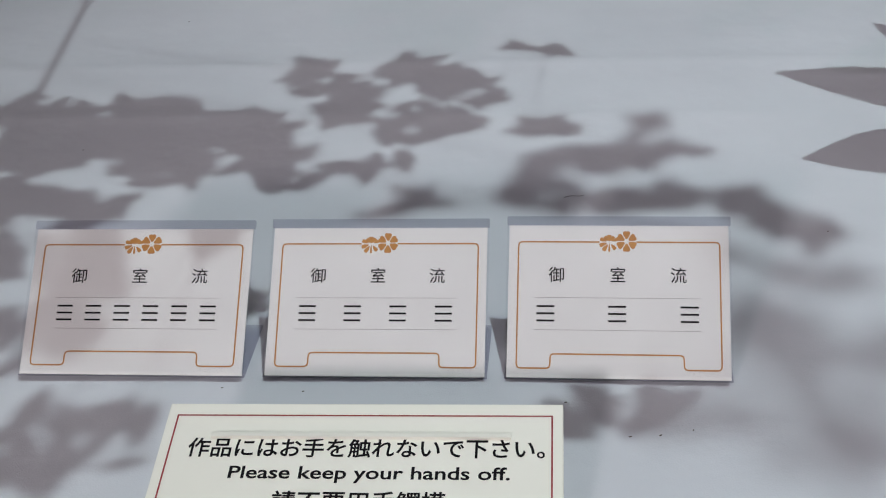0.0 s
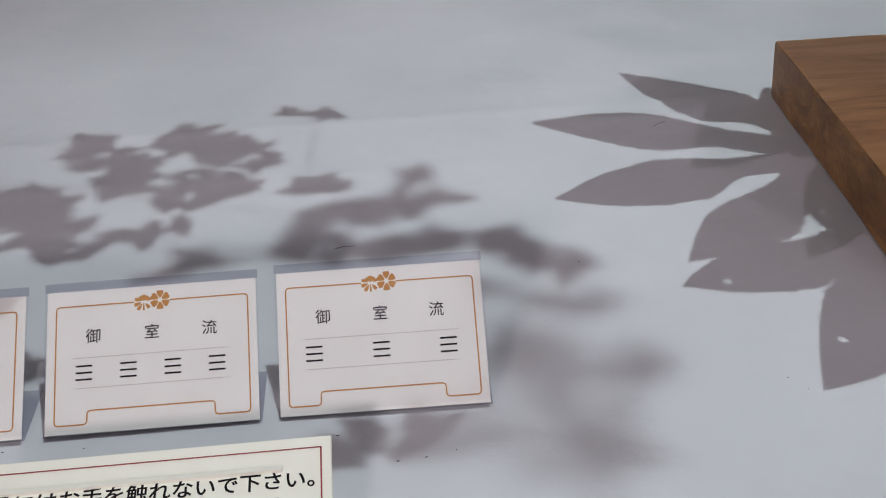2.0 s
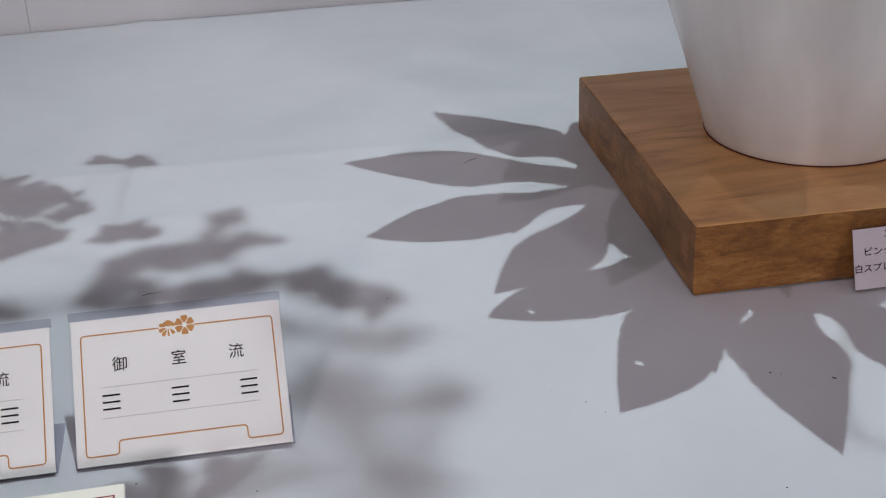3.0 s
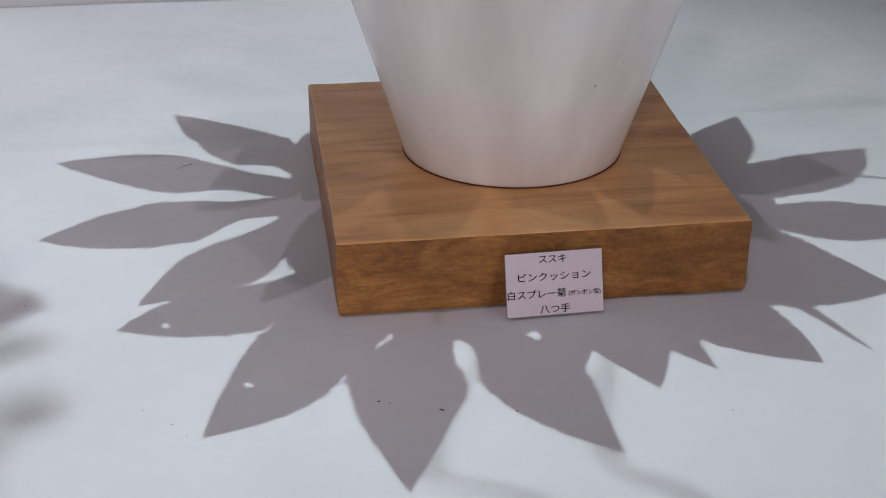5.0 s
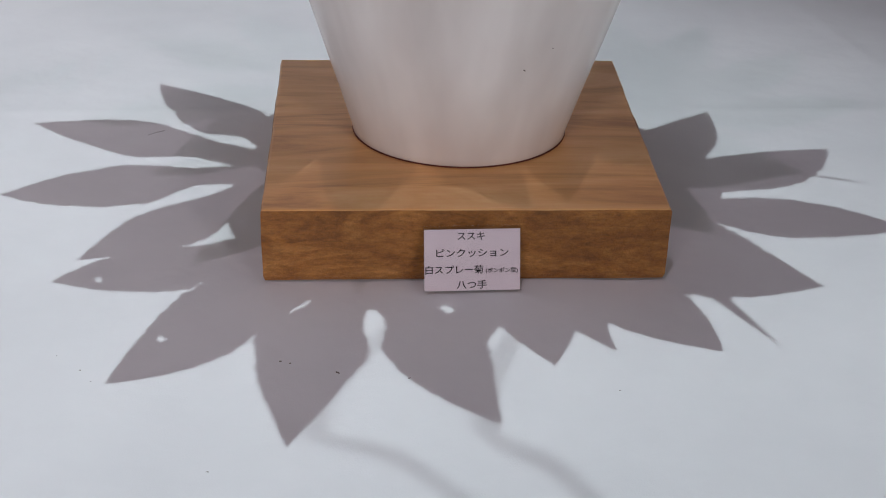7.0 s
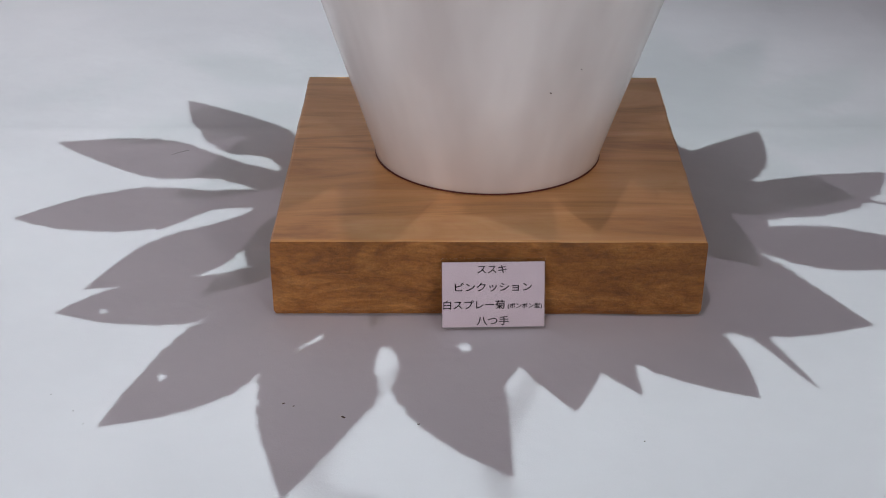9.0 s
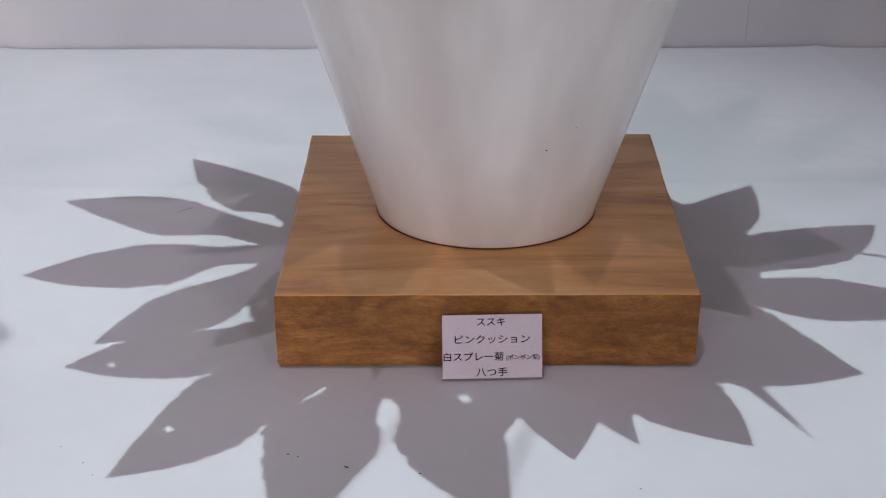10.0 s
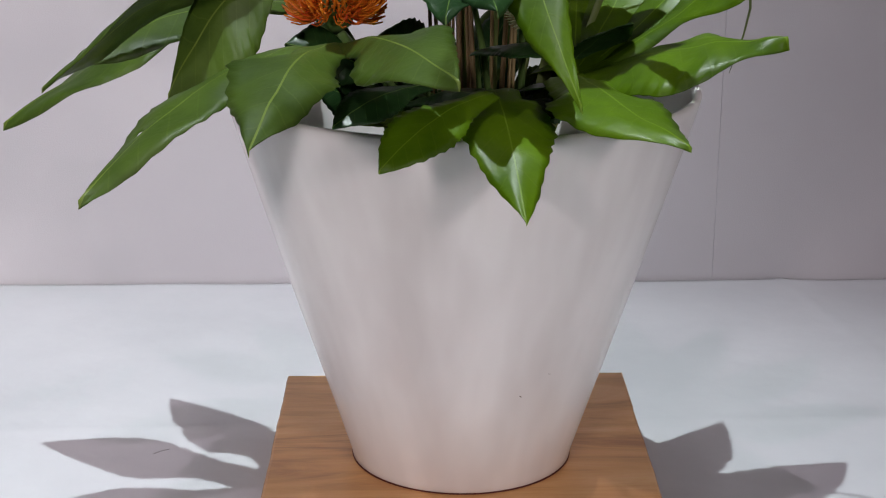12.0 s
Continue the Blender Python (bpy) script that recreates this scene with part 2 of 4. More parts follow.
def tube(bm, points, r0, r1, sides=8):
    """A tapered round stem along points, closed at both ends."""
    points = [Vector(p) for p in points]
    rings = []
    for k, p in enumerate(points):
        d = (points[min(k + 1, len(points) - 1)] - points[max(k - 1, 0)]).normalized()
        a = (Vector((0.3, 1, 0.2)) - d * d.dot(Vector((0.3, 1, 0.2)))).normalized()
        b = d.cross(a)
        r = r0 + (r1 - r0) * k / (len(points) - 1)
        rings.append([bm.verts.new(p + r * (math.cos(2 * math.pi * i / sides) * a + math.sin(2 * math.pi * i / sides) * b)) for i in range(sides)])
    for a, b in zip(rings, rings[1:]):
        for i in range(sides):
            bm.faces.new((a[i], a[(i + 1) % sides], b[(i + 1) % sides], b[i]))
    bm.faces.new(rings[0][::-1])
    bm.faces.new(rings[-1])
    return bm


def bezier(a, b, c, n=12):
    a, b, c = Vector(a), Vector(b), Vector(c)
    return [(1 - t) ** 2 * a + 2 * t * (1 - t) * b + t * t * c for t in (i / n for i in range(n + 1))]


def write(words, size, mat, parent, at, align="LEFT", width=None, name="lettering", spread=1.0, thick=0.0):
    """Letters as a flat mesh, baseline at the point at of the parent's xy plane; width stretches the line to that length."""
    cu = bpy.data.curves.new(name, "FONT")
    cu.body, cu.size, cu.space_character = words, size, spread
    cu.offset = thick
    cu.resolution_u = 3
    ob = bpy.data.objects.new(name, cu)
    scene.collection.objects.link(ob)
    bpy.context.view_layer.update()
    me = bpy.data.meshes.new_from_object(ob.evaluated_get(bpy.context.evaluated_depsgraph_get()))
    bpy.data.objects.remove(ob)
    xs = [v.co.x for v in me.vertices]
    ys = [v.co.y for v in me.vertices]
    if not xs:
        return None
    lo, hi = min(xs), max(xs)
    k = width / (hi - lo) if width else 1.0
    shift = {"LEFT": lo, "CENTER": (lo + hi) / 2, "RIGHT": hi}[align]
    for v in me.vertices:
        v.co = Vector(((v.co.x - shift) * k + at[0], v.co.y + at[1], at[2]))
    me.materials.clear()
    me.materials.append(mat)
    out = new(name, me)
    out.parent = parent
    return out


def bars(rects, z):
    bm = bmesh.new()
    for x0, x1, y0, y1 in rects:
        v = [bm.verts.new((x, y, z)) for x, y in ((x0, y0), (x1, y0), (x1, y1), (x0, y1))]
        bm.faces.new(v)
    return bm


def ribbon(points, half, z, closed=False):
    """A flat printed line of even width along points of the xy plane."""
    bm = bmesh.new()
    pts = [Vector((x, y, 0)) for x, y in points]
    n = len(pts)
    rows = []
    for i, p in enumerate(pts):
        a = pts[(i - 1) % n] if closed or i > 0 else p
        b = pts[(i + 1) % n] if closed or i < n - 1 else p
        d = (b - a).normalized()
        nrm = Vector((-d.y, d.x, 0)) * half
        rows.append((bm.verts.new(p + nrm + Vector((0, 0, z))), bm.verts.new(p - nrm + Vector((0, 0, z)))))
    for i in range(n if closed else n - 1):
        a, b = rows[i], rows[(i + 1) % n]
        bm.faces.new((a[0], a[1], b[1], b[0]))
    return bm


def rounded(corners, r, steps=4):
    """Corner points of a line, rounded by r."""
    out = [corners[0]]
    for a, p, b in zip(corners, corners[1:], corners[2:]):
        a, p, b = Vector(a), Vector(p), Vector(b)
        u, w = (a - p).normalized() * r, (b - p).normalized() * r
        for i in range(steps + 1):
            t = i / steps
            q = (1 - t) ** 2 * (p + u) + 2 * t * (1 - t) * p + t * t * (p + w)
            out.append((q.x, q.y))
    out.append(corners[-1])
    return out


# ---- the room ----
def room_box(name, x0, x1, y0, y1, z0, z1, mat, label):
    return tagged(part(name, block(x0, x1, y0, y1, z0, z1), mat), label, name.split("_")[0], kind="structure")


FLOOR_Z, CEIL_Z, WALL_Y = -0.74, 2.66, 0.928
room_box("floor", -3.2, 3.4, -6.2, 1.2, FLOOR_Z - 0.1, FLOOR_Z, CARPET, "dark grey carpeted floor of the hall")
room_box("wall_south", -3.2, 3.4, -6.3, -6.2, FLOOR_Z, CEIL_Z, PLASTER, "plain grey plaster wall")
room_box("wall_west", -3.3, -3.2, -6.2, 1.2, FLOOR_Z, CEIL_Z, PLASTER, "plain grey plaster wall")
room_box("wall_east", 3.4, 3.5, -6.2, 1.2, FLOOR_Z, CEIL_Z, PLASTER, "plain grey plaster wall")
room_box("ceiling", -3.3, 3.5, -6.3, 1.2, CEIL_Z, CEIL_Z + 0.1, CEILING, "plain off-white ceiling")
north = room_box("wall_north", -3.2, 3.4, WALL_Y + 0.03, 1.2, FLOOR_Z, CEIL_Z, PLASTER, "display wall faced with pale grey cloth panels")
SEAM = 0.567
for k in range(-4, 4):
    x0 = SEAM + 1.2 * k
    x0, x1 = max(x0, -3.19), min(x0 + 1.2, 3.39)
    part("panel", block(x0 + 0.0001, x1 - 0.0001, WALL_Y, WALL_Y + 0.029, FLOOR_Z + 0.001, CEIL_Z - 0.001, 0.0007, 2), WALL, north)

# ---- display table and its cloth ----
table = thing("display_table", (-0.15, 0.2, FLOOR_Z), "plain wooden trestle table hidden under a white cloth", "table")
part("tabletop", block(-1.7, 1.7, -0.70, 0.70, 0.704, 0.7320, 0.003), TABLE_WOOD, table)
leg = mesh_of("leg", block(-0.03, 0.03, -0.03, 0.03, 0, 0.7042, 0.003), TABLE_WOOD)
for sx in (-1.6, 1.6):
    for sy in (-0.6, 0.6):
        ob = part("leg", leg, TABLE_WOOD, table)
        ob.location = (sx, sy, 0)


def cloth_relief(x, y):
    """Folds pressed into the cloth and slight waves, in metres."""
    z = 0.0011 * np.exp(-np.abs(y - 0.385 - 0.012 * x - 0.002 * np.sin(9 * x)) / 0.020)
    z = z + 0.0007 * np.exp(-np.abs(y - 0.268 - 0.01 * np.sin(2.2 * x)) / 0.014) * (x < -0.25)
    z = z + 0.0012 * np.exp(-np.abs(x - 0.10 - 0.01 * (y - 0.5)) / 0.022) * np.clip((y - 0.42) / 0.06, 0, 1)
    z = z + 0.0014 * np.exp(-np.abs(x - 0.69 + 0.08 * (y - 0.63)) / 0.024)
    z = z + 0.0011 * np.exp(-np.abs(x + 0.49 - 0.01 * y) / 0.022) * np.clip((y - 0.42) / 0.08, 0, 1)
    for a, b, k, amp in ((9.1, 4.3, 0.3, 0.00022), (-5.2, 11.7, 1.9, 0.00020), (17.3, -7.7, 4.0, 0.00012), (23.0, 19.0, 2.2, 0.00009), (-31.0, 14.0, 0.8, 0.00007)):
        z = z + amp * np.sin(a * x + b * y + k)
    return 2.6 * (z - 0.0009)


def tablecloth():
    xs = np.linspace(-1.86, 1.56, 430)
    ys = np.concatenate([np.full(26, -0.505), np.linspace(-0.505, WALL_Y - 0.003, 180)])
    drop = np.concatenate([np.linspace(-0.66, -0.008, 26), np.zeros(180)])
    gx, gy = np.meshgrid(xs, ys)
    gz = cloth_relief(gx, gy)
    hang = drop[:, None] < -0.001
    gz = np.where(hang, drop[:, None] + 0 * gx, gz)
    wave = np.clip(-drop[:, None] / 0.66, 0, 1)
    gy = gy - wave * (0.03 + 0.02 * np.sin(gx * 14))
    co = np.stack([gx, gy, gz], -1).reshape(-1, 3)
    w, h = len(xs), len(ys)
    idx = np.arange(w * h).reshape(h, w)
    faces = np.stack([idx[:-1, :-1], idx[:-1, 1:], idx[1:, 1:], idx[1:, :-1]], -1).reshape(-1, 4)
    me = bpy.data.meshes.new("tablecloth")
    me.from_pydata(co.tolist(), [], faces.tolist())
    me.materials.append(CLOTH)
    me.polygons.foreach_set("use_smooth", [True] * len(me.polygons))
    ob = new("tablecloth", me)
    thick = ob.modifiers.new("thick", "SOLIDIFY")
    thick.thickness, thick.offset = 0.0016, -1
    return tagged(ob, "white tablecloth with pressed fold lines, spread over the table", "tablecloth")


tablecloth()

# ---- wooden board ----
BOARD_H = 0.0615


def wooden_board():
    board = thing("wooden_board", (0.164, 0.182, 0.0), "thick natural wooden board under the pot", "board")
    # plan corners: the back edge is a little wider than the front
    plan = ((-0.164, -0.180), (0.158, -0.181), (0.1775, 0.188), (-0.1655, 0.188))
    bm = bmesh.new()
    n = 26
    ring = []
    for (ax, ay), (bx, by) in zip(plan, plan[1:] + plan[:1]):
        for i in range(n):
            t = i / n
            ring.append((ax + (bx - ax) * t, ay + (by - ay) * t))
    levels = ((0.0, -0.0020), (0.004, 0.0), (BOARD_H * 0.3, 0.0), (BOARD_H * 0.6, 0.0), (BOARD_H - 0.003, 0.0), (BOARD_H - 0.0008, -0.0010), (BOARD_H, -0.0030))
    rows = []
    for z, inset in levels:
        row = []
        for x, y in ring:
            v = Vector((x, y, 0))
            out = v.normalized()
            wob = 0.0011 * noise.noise(Vector((x * 22, y * 22, z * 40))) + 0.0006 * noise.noise(Vector((x * 90, y * 90, z * 160)))
            v = v + out * (inset + wob)
            row.append(bm.verts.new((v.x, v.y, z)))
        rows.append(row)
    m = len(ring)
    for a, b in zip(rows, rows[1:]):
        for i in range(m):
            bm.faces.new((a[i], a[(i + 1) % m], b[(i + 1) % m], b[i]))
    bm.faces.new(rows[0][::-1])
    top = bm.faces.new(rows[-1])
    me = bpy.data.meshes.new("block")
    bm.normal_update()
    # Only upward faces get the top wood; the sides get the shade-darkened one.
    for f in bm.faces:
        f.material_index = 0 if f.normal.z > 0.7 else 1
    bm.to_mesh(me)
    bm.free()
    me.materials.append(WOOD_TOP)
    me.materials.append(WOOD_EDGE_SHADED)
    ob = new("block", me)
    ob.parent = board
    return board


wooden_board()

# ---- pot ----
PX, PY = 0.1665, 0.179
RIM_R, RIM_Z = 0.1938, 0.376


def flower_pot():
    pot = thing("flower_pot", (PX, PY, BOARD_H), "glossy white tapered round pot on the wooden board", "pot")
    h = RIM_Z - BOARD_H
    outer = [(0.0, 0.0005), (0.088, 0.0005), (0.0886, 0.0009), (0.0940, 0.0010), (0.0950, 0.0020), (0.0962, 0.008), (0.1075, 0.044), (0.1252, 0.098), (0.1435, 0.155), (0.1622, 0.214), (0.1805, 0.271), (0.1912, h - 0.010), (RIM_R - 0.0008, h - 0.003), (RIM_R - 0.0015, h - 0.0006), (RIM_R - 0.003, h)]
    inner = [(RIM_R - 0.0055, h - 0.0004), (RIM_R - 0.0070, h - 0.003), (0.1860, h - 0.012), (0.1760, 0.266), (0.1560, 0.206), (0.1200, 0.112), (0.090, 0.02), (0.0, 0.015)]
    body = lathe(outer + inner, 128)
    # the mouth is cut a little aslant, lower towards the visitors
    for v in body.verts:
        rise = min(1.0, max(0.0, (v.co.z - 0.16) / (h - 0.16)))
        v.co.z += rise * rise * (0.009 + 0.0145 * v.co.y / RIM_R)
    part("body", body, POT, pot, smooth=True)
    # Thin dark ring added to draw the shadow line where the pot meets the board.
    part("base_ring", lathe([(0.085, 0.0002), (0.0950, 0.0002), (0.0955, 0.0005), (0.0948, 0.0009), (0.090, 0.0009), (0.085, 0.0008)], 96), CONTACT_SHADE, pot, "thin dark red-brown ring added for the shadow line under the pot", True)
    foam = part("foam_block", lathe([(0.0, 0.195), (0.140, 0.195), (0.146, 0.200), (0.143, 0.232), (0.10, 0.240), (0.0, 0.242)], 40), FOAM, pot, "dark green floral foam", smooth=True)
    return pot


flower_pot()
FOAM_TOP = BOARD_H + 0.236


def pot_speck(angle, z, size):
    r = 0.0945 + (z - BOARD_H) * 0.3225
    bm = bmesh.new()
    bmesh.ops.create_icosphere(bm, subdivisions=1, radius=1)
    for v in bm.verts:
        v.co = Vector((v.co.x * size, v.co.y * 0.0008, v.co.z * size * 0.45))
    ob = part("speck", bm, DIRT)
    ob.matrix_world = pose(PX + r * math.cos(angle), PY + r * math.sin(angle), z, 0, 30, math.degrees(angle) + 90)
    return tagged(ob, "tiny dark speck stuck to the white pot", "speck", "specks on the pot")


pot_speck(math.radians(-71), 0.155, 0.0011)
pot_speck(math.radians(-61), 0.172, 0.0006)

# ---- fatsia leaves: every lobe lies on the rays from the key lamp to its shadow on the cloth ----


def lift(sx, sy, z):
    k = z / KZ
    return Vector((sx + (KX - sx) * k, sy + (KY - sy) * k, z))


DEEP = ((0.0, 0.20), (0.2, 0.30), (0.3, 0.43), (0.38, 0.62), (0.46, 0.84), (0.54, 0.97), (0.61, 1.0), (0.7, 0.94), (0.8, 0.73), (0.9, 0.40), (0.96, 0.17), (1.0, 0.006))
FULL = ((0.0, 0.8), (0.2, 0.95), (0.4, 1.0), (0.6, 1.0), (0.75, 0.83), (0.88, 0.47), (0.96, 0.17), (1.0, 0.006))
PROFILE = ((0.0, 0.26), (0.2, 0.42), (0.32, 0.58), (0.42, 0.79), (0.52, 0.95), (0.6, 1.0), (0.7, 0.94), (0.8, 0.73), (0.9, 0.40), (0.96, 0.17), (1.0, 0.006))


def profile(s, table=PROFILE):
    for (a, u), (b, v) in zip(table, table[1:]):
        if s <= b:
            t = (s - a) / (b - a)
            return u + (v - u) * t
    return table[-1][1]


def swell(s, neck, thin, wide, peak, taper):
    """Half width along one side of a lobe: narrow to the neck, swelling to its widest at peak, then drawn to the tip."""
    if s < peak:
        x = min(1.0, max(0.0, (s - neck) / (peak - neck)))
        return thin + (wide - thin) * x * x * (3 - 2 * x)
    return wide * max(0.004, 1 - ((s - peak) / (1 - peak)) ** taper)


def lobe(bm, uv, centre, tip, width, bend, place, arch=0.012, fold=0.16, seed=0, along=46, across=8, table=PROFILE, tilt=0.0, hole=None, sides=None):
    """One lobe as a folded grid. centre and tip are (x, y, z); place turns (x, y, z) into the world; sides: unlike halves."""
    c, t = Vector(centre[:2]), Vector(tip[:2])
    d = t - c
    length = d.length
    perp = Vector((-d.y, d.x)).normalized()
    grid = []
    for i in range(along + 1):
        s = i / along
        mid = c + d * s + perp * bend * 4 * s * (1 - s)
        toothed = 0.25 < s < 0.97
        halves = (swell(s, *sides[0]), swell(s, *sides[1])) if sides else (width * profile(s, table),) * 2
        z = centre[2] + (tip[2] - centre[2]) * s ** 1.5 + arch * math.sin(math.pi * s)
        row = []
        for j in range(across + 1):
            u = 2 * j / across - 1
            ripple = 0.0026 * math.sin(17 * s + seed * 1.7 + 2.4 * u) * abs(u) + 0.05 * width * noise.noise(Vector((s * 7, u * 2.2, seed * 1.3)))
            sag = -fold * width * abs(u) ** 1.6 * (0.5 + 0.5 * math.sin(math.pi * min(1, s * 1.1)))
            side = 1 if u > 0 else -1
            half = halves[0] if u > 0 else halves[1]
            tooth = 1 + toothed * (0.11 * ((i / 3.0 + 0.37 * side) % 1.0) - 0.045 + 0.07 * noise.noise(Vector((s * 12, seed * 3.1, side * 2)))) * abs(u)
            q = mid + perp * half * u * tooth
            sag -= tilt * half * u * min(1.0, 2.5 * s)
            row.append((bm.verts.new(place(q.x, q.y, z + sag + ripple)), (0.5 + 0.5 * u * half / width, s)))
        grid.append(row)
    for a, b in zip(grid, grid[1:]):
        for j in range(across):
            if hole == (grid.index(a), j):
                continue
            quad = (a[j], a[j + 1], b[j + 1], b[j])
            f = bm.faces.new([q[0] for q in quad])
            f.smooth = True
            for loop, q in zip(f.loops, quad):
                loop[uv].uv = q[1]


def fatsia_leaf(centre, lobes, foot, mat, label, seed=0, table=PROFILE, hole=None):
    """A palmate leaf with its stalk. centre and the lobes' tips are shadow places with the height above them."""
    base = Vector((*foot, FOAM_TOP))
    leaf = thing("fatsia_leaf", Matrix.Translation(base), label, "leaf", "fatsia leaves in the pot")
    bm = bmesh.new()
    uv = bm.loops.layers.uv.new("UVMap")
    for k, (tip, width, bend, tilt) in enumerate(lobes):
        c = (centre[0], centre[1], centre[2] + 0.0007 * k)
        sides = width if isinstance(width, tuple) else None
        wide = max(sides[0][2], sides[1][2]) if sides else width
        lobe(bm, uv, c, tip, wide, bend, lambda x, y, z: lift(x, y, z) - base, seed=seed + k, table=table, tilt=tilt, hole=hole if k == 0 else None, sides=sides)
    blade = part("blade", bm, mat, leaf)
    thick = blade.modifiers.new("thick", "SOLIDIFY")
    thick.thickness, thick.offset = 0.0006, 0
    top = lift(*centre) - base
    bm = bmesh.new()
    tube(bm, bezier((0, 0, -0.012), (top.x * 0.2, top.y * 0.2, top.z * 0.7), (top.x, top.y, top.z - 0.001)), 0.0032, 0.0022)
    part("stalk", bm, PETIOLE, leaf, smooth=True)
    return leaf


# The last plain lobe is added to shade the board's back-left corner.
fatsia_leaf((0.03, 0.215, 0.445), [
    ((-0.141, 0.472, 0.500), ((0.37, 0.010, 0.042, 0.52, 2.2), (0.23, 0.030, 0.039, 0.42, 1.8)), -0.008, 0.2),
    ((-0.251, 0.350, 0.500), ((0.36, 0.020, 0.044, 0.57, 1.6), (0.36, 0.022, 0.040, 0.70, 1.5)), -0.016, 0.2),
    ((-0.245, 0.179, 0.354), ((0.35, 0.013, 0.050, 0.56, 2.4), (0.37, 0.028, 0.043, 0.60, 1.8)), -0.008, 0.2),
    ((-0.153, 0.046, 0.415), ((0.44, 0.027, 0.042, 0.64, 1.35), (0.36, 0.029, 0.038, 0.62, 1.5)), 0.0, 0.2),
    ((0.000, 0.400, 0.440), 0.034, 0.0, 0.0)], (0.13, 0.19), LEAF, "broad dark green fatsia leaf spreading over the pot rim", 1, DEEP)
# The short third lobe is added to close a lit gap beside the board.
fatsia_leaf((0.03, 0.085, 0.480), [
    ((-0.166, 0.009, 0.402), ((0.28, 0.026, 0.053, 0.57, 1.75), (0.38, 0.016, 0.027, 0.60, 2.4)), 0.0, -0.40),
    ((-0.066, 0.026, 0.396), ((0.20, 0.026, 0.044, 0.55, 1.6), (0.20, 0.015, 0.030, 0.55, 1.6)), 0.0, 0.9),
    ((-0.036, 0.118, 0.470), 0.030, 0.0, 0.0)], (0.12, 0.14), LEAF, "green fatsia leaf above the low leaf, one lobe hanging", 4, PROFILE, (38, 5))
fatsia_leaf((0.08, 0.045, 0.428), [
    ((-0.100, -0.143, 0.352), ((0.25, 0.028, 0.043, 0.67, 1.75), (0.25, 0.045, 0.053, 0.42, 1.3)), -0.012, -0.12),
    ((0.028, -0.220, 0.394), ((0.38, 0.0225, 0.037, 0.56, 1.15), (0.30, 0.024, 0.051, 0.49, 1.4)), -0.004, 0.1),
    ((0.169, -0.199, 0.428), ((0.24, 0.017, 0.042, 0.60, 1.15), (0.38, 0.0175, 0.036, 0.59, 1.9)), -0.004, -0.35)], (0.15, 0.12), LEAF, "large green fatsia leaf held low over the front rim", 7, DEEP, (34, 2))
fatsia_leaf((0.205, 0.050, 0.396), [
    ((0.215, -0.126, 0.334), ((0.15, 0.024, 0.040, 0.50, 1.35), (0.15, 0.024, 0.040, 0.50, 1.35)), 0.0, 0.0)], (0.19, 0.12), LEAF_YOUNG, "bright green fatsia leaf drooping over the front of the rim", 11)
fatsia_leaf((0.240, 0.040, 0.500), [
    ((0.263, -0.107, 0.402), ((0.20, 0.022, 0.026, 0.45, 1.2), (0.20, 0.022, 0.028, 0.45, 1.2)), -0.010, -0.5)], (0.21, 0.13), LEAF_YOUNG, "upright green fatsia lobe hanging down above the rim", 12)
# Shade under the flowers is coloured into this leaf.
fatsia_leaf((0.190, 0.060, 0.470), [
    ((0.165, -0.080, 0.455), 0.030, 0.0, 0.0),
    ((0.205, -0.085, 0.460), 0.030, 0.0, 0.0)], (0.19, 0.13), LEAF_SHADED, "fatsia leaf coloured dark for the shade of the flowers", 13)
fatsia_leaf((0.285, 0.120, 0.398), [
    ((0.342, -0.109, 0.378), ((0.30, 0.030, 0.036, 0.63, 1.8), (0.40, 0.030, 0.053, 0.60, 2.1)), -0.024, -0.05),
    ((0.451, -0.007, 0.437), ((0.30, 0.060, 0.070, 0.48, 1.15), (0.30, 0.055, 0.068, 0.60, 1.6)), -0.014, -0.25),
    ((0.565, 0.095, 0.560), ((0.30, 0.032, 0.040, 0.62, 1.9), (0.33, 0.013, 0.041, 0.56, 1.9)), 0.018, -0.3),
    ((0.549, 0.281, 0.560), ((0.30, 0.040, 0.046, 0.58, 1.4), (0.38, 0.020, 0.045, 0.68, 2.2)), 0.004, 0.0),
    ((0.452, 0.384, 0.560), ((0.30, 0.046, 0.048, 0.60, 1.3), (0.30, 0.036, 0.040, 0.70, 1.6)), 0.004, 0.0),
    ((0.345, 0.432, 0.540), 0.040, 0.0, 0.0)], (0.22, 0.19), LEAF_YOUNG, "large bright green fatsia leaf spreading over the rim", 15, DEEP)


# Two leaves added above the view to shade the board and lower leaves.
fatsia_leaf((0.17, 0.13, 0.555), [((-0.02, 0.150, 0.56), 0.044, 0.0, 0.0), ((0.020, 0.030, 0.56), 0.040, 0.0, 0.0), ((0.070, -0.035, 0.55), 0.034, 0.0, 0.0), ((0.130, -0.048, 0.55), 0.034, 0.0, 0.0), ((0.205, -0.060, 0.55), 0.038, 0.0, 0.0), ((0.300, -0.005, 0.55), 0.040, 0.0, 0.0), ((0.390, 0.060, 0.56), 0.046, 0.0, 0.0)], (0.17, 0.17), LEAF, "unseen upper fatsia leaf, added to shade the pot and leaves", 90, FULL)
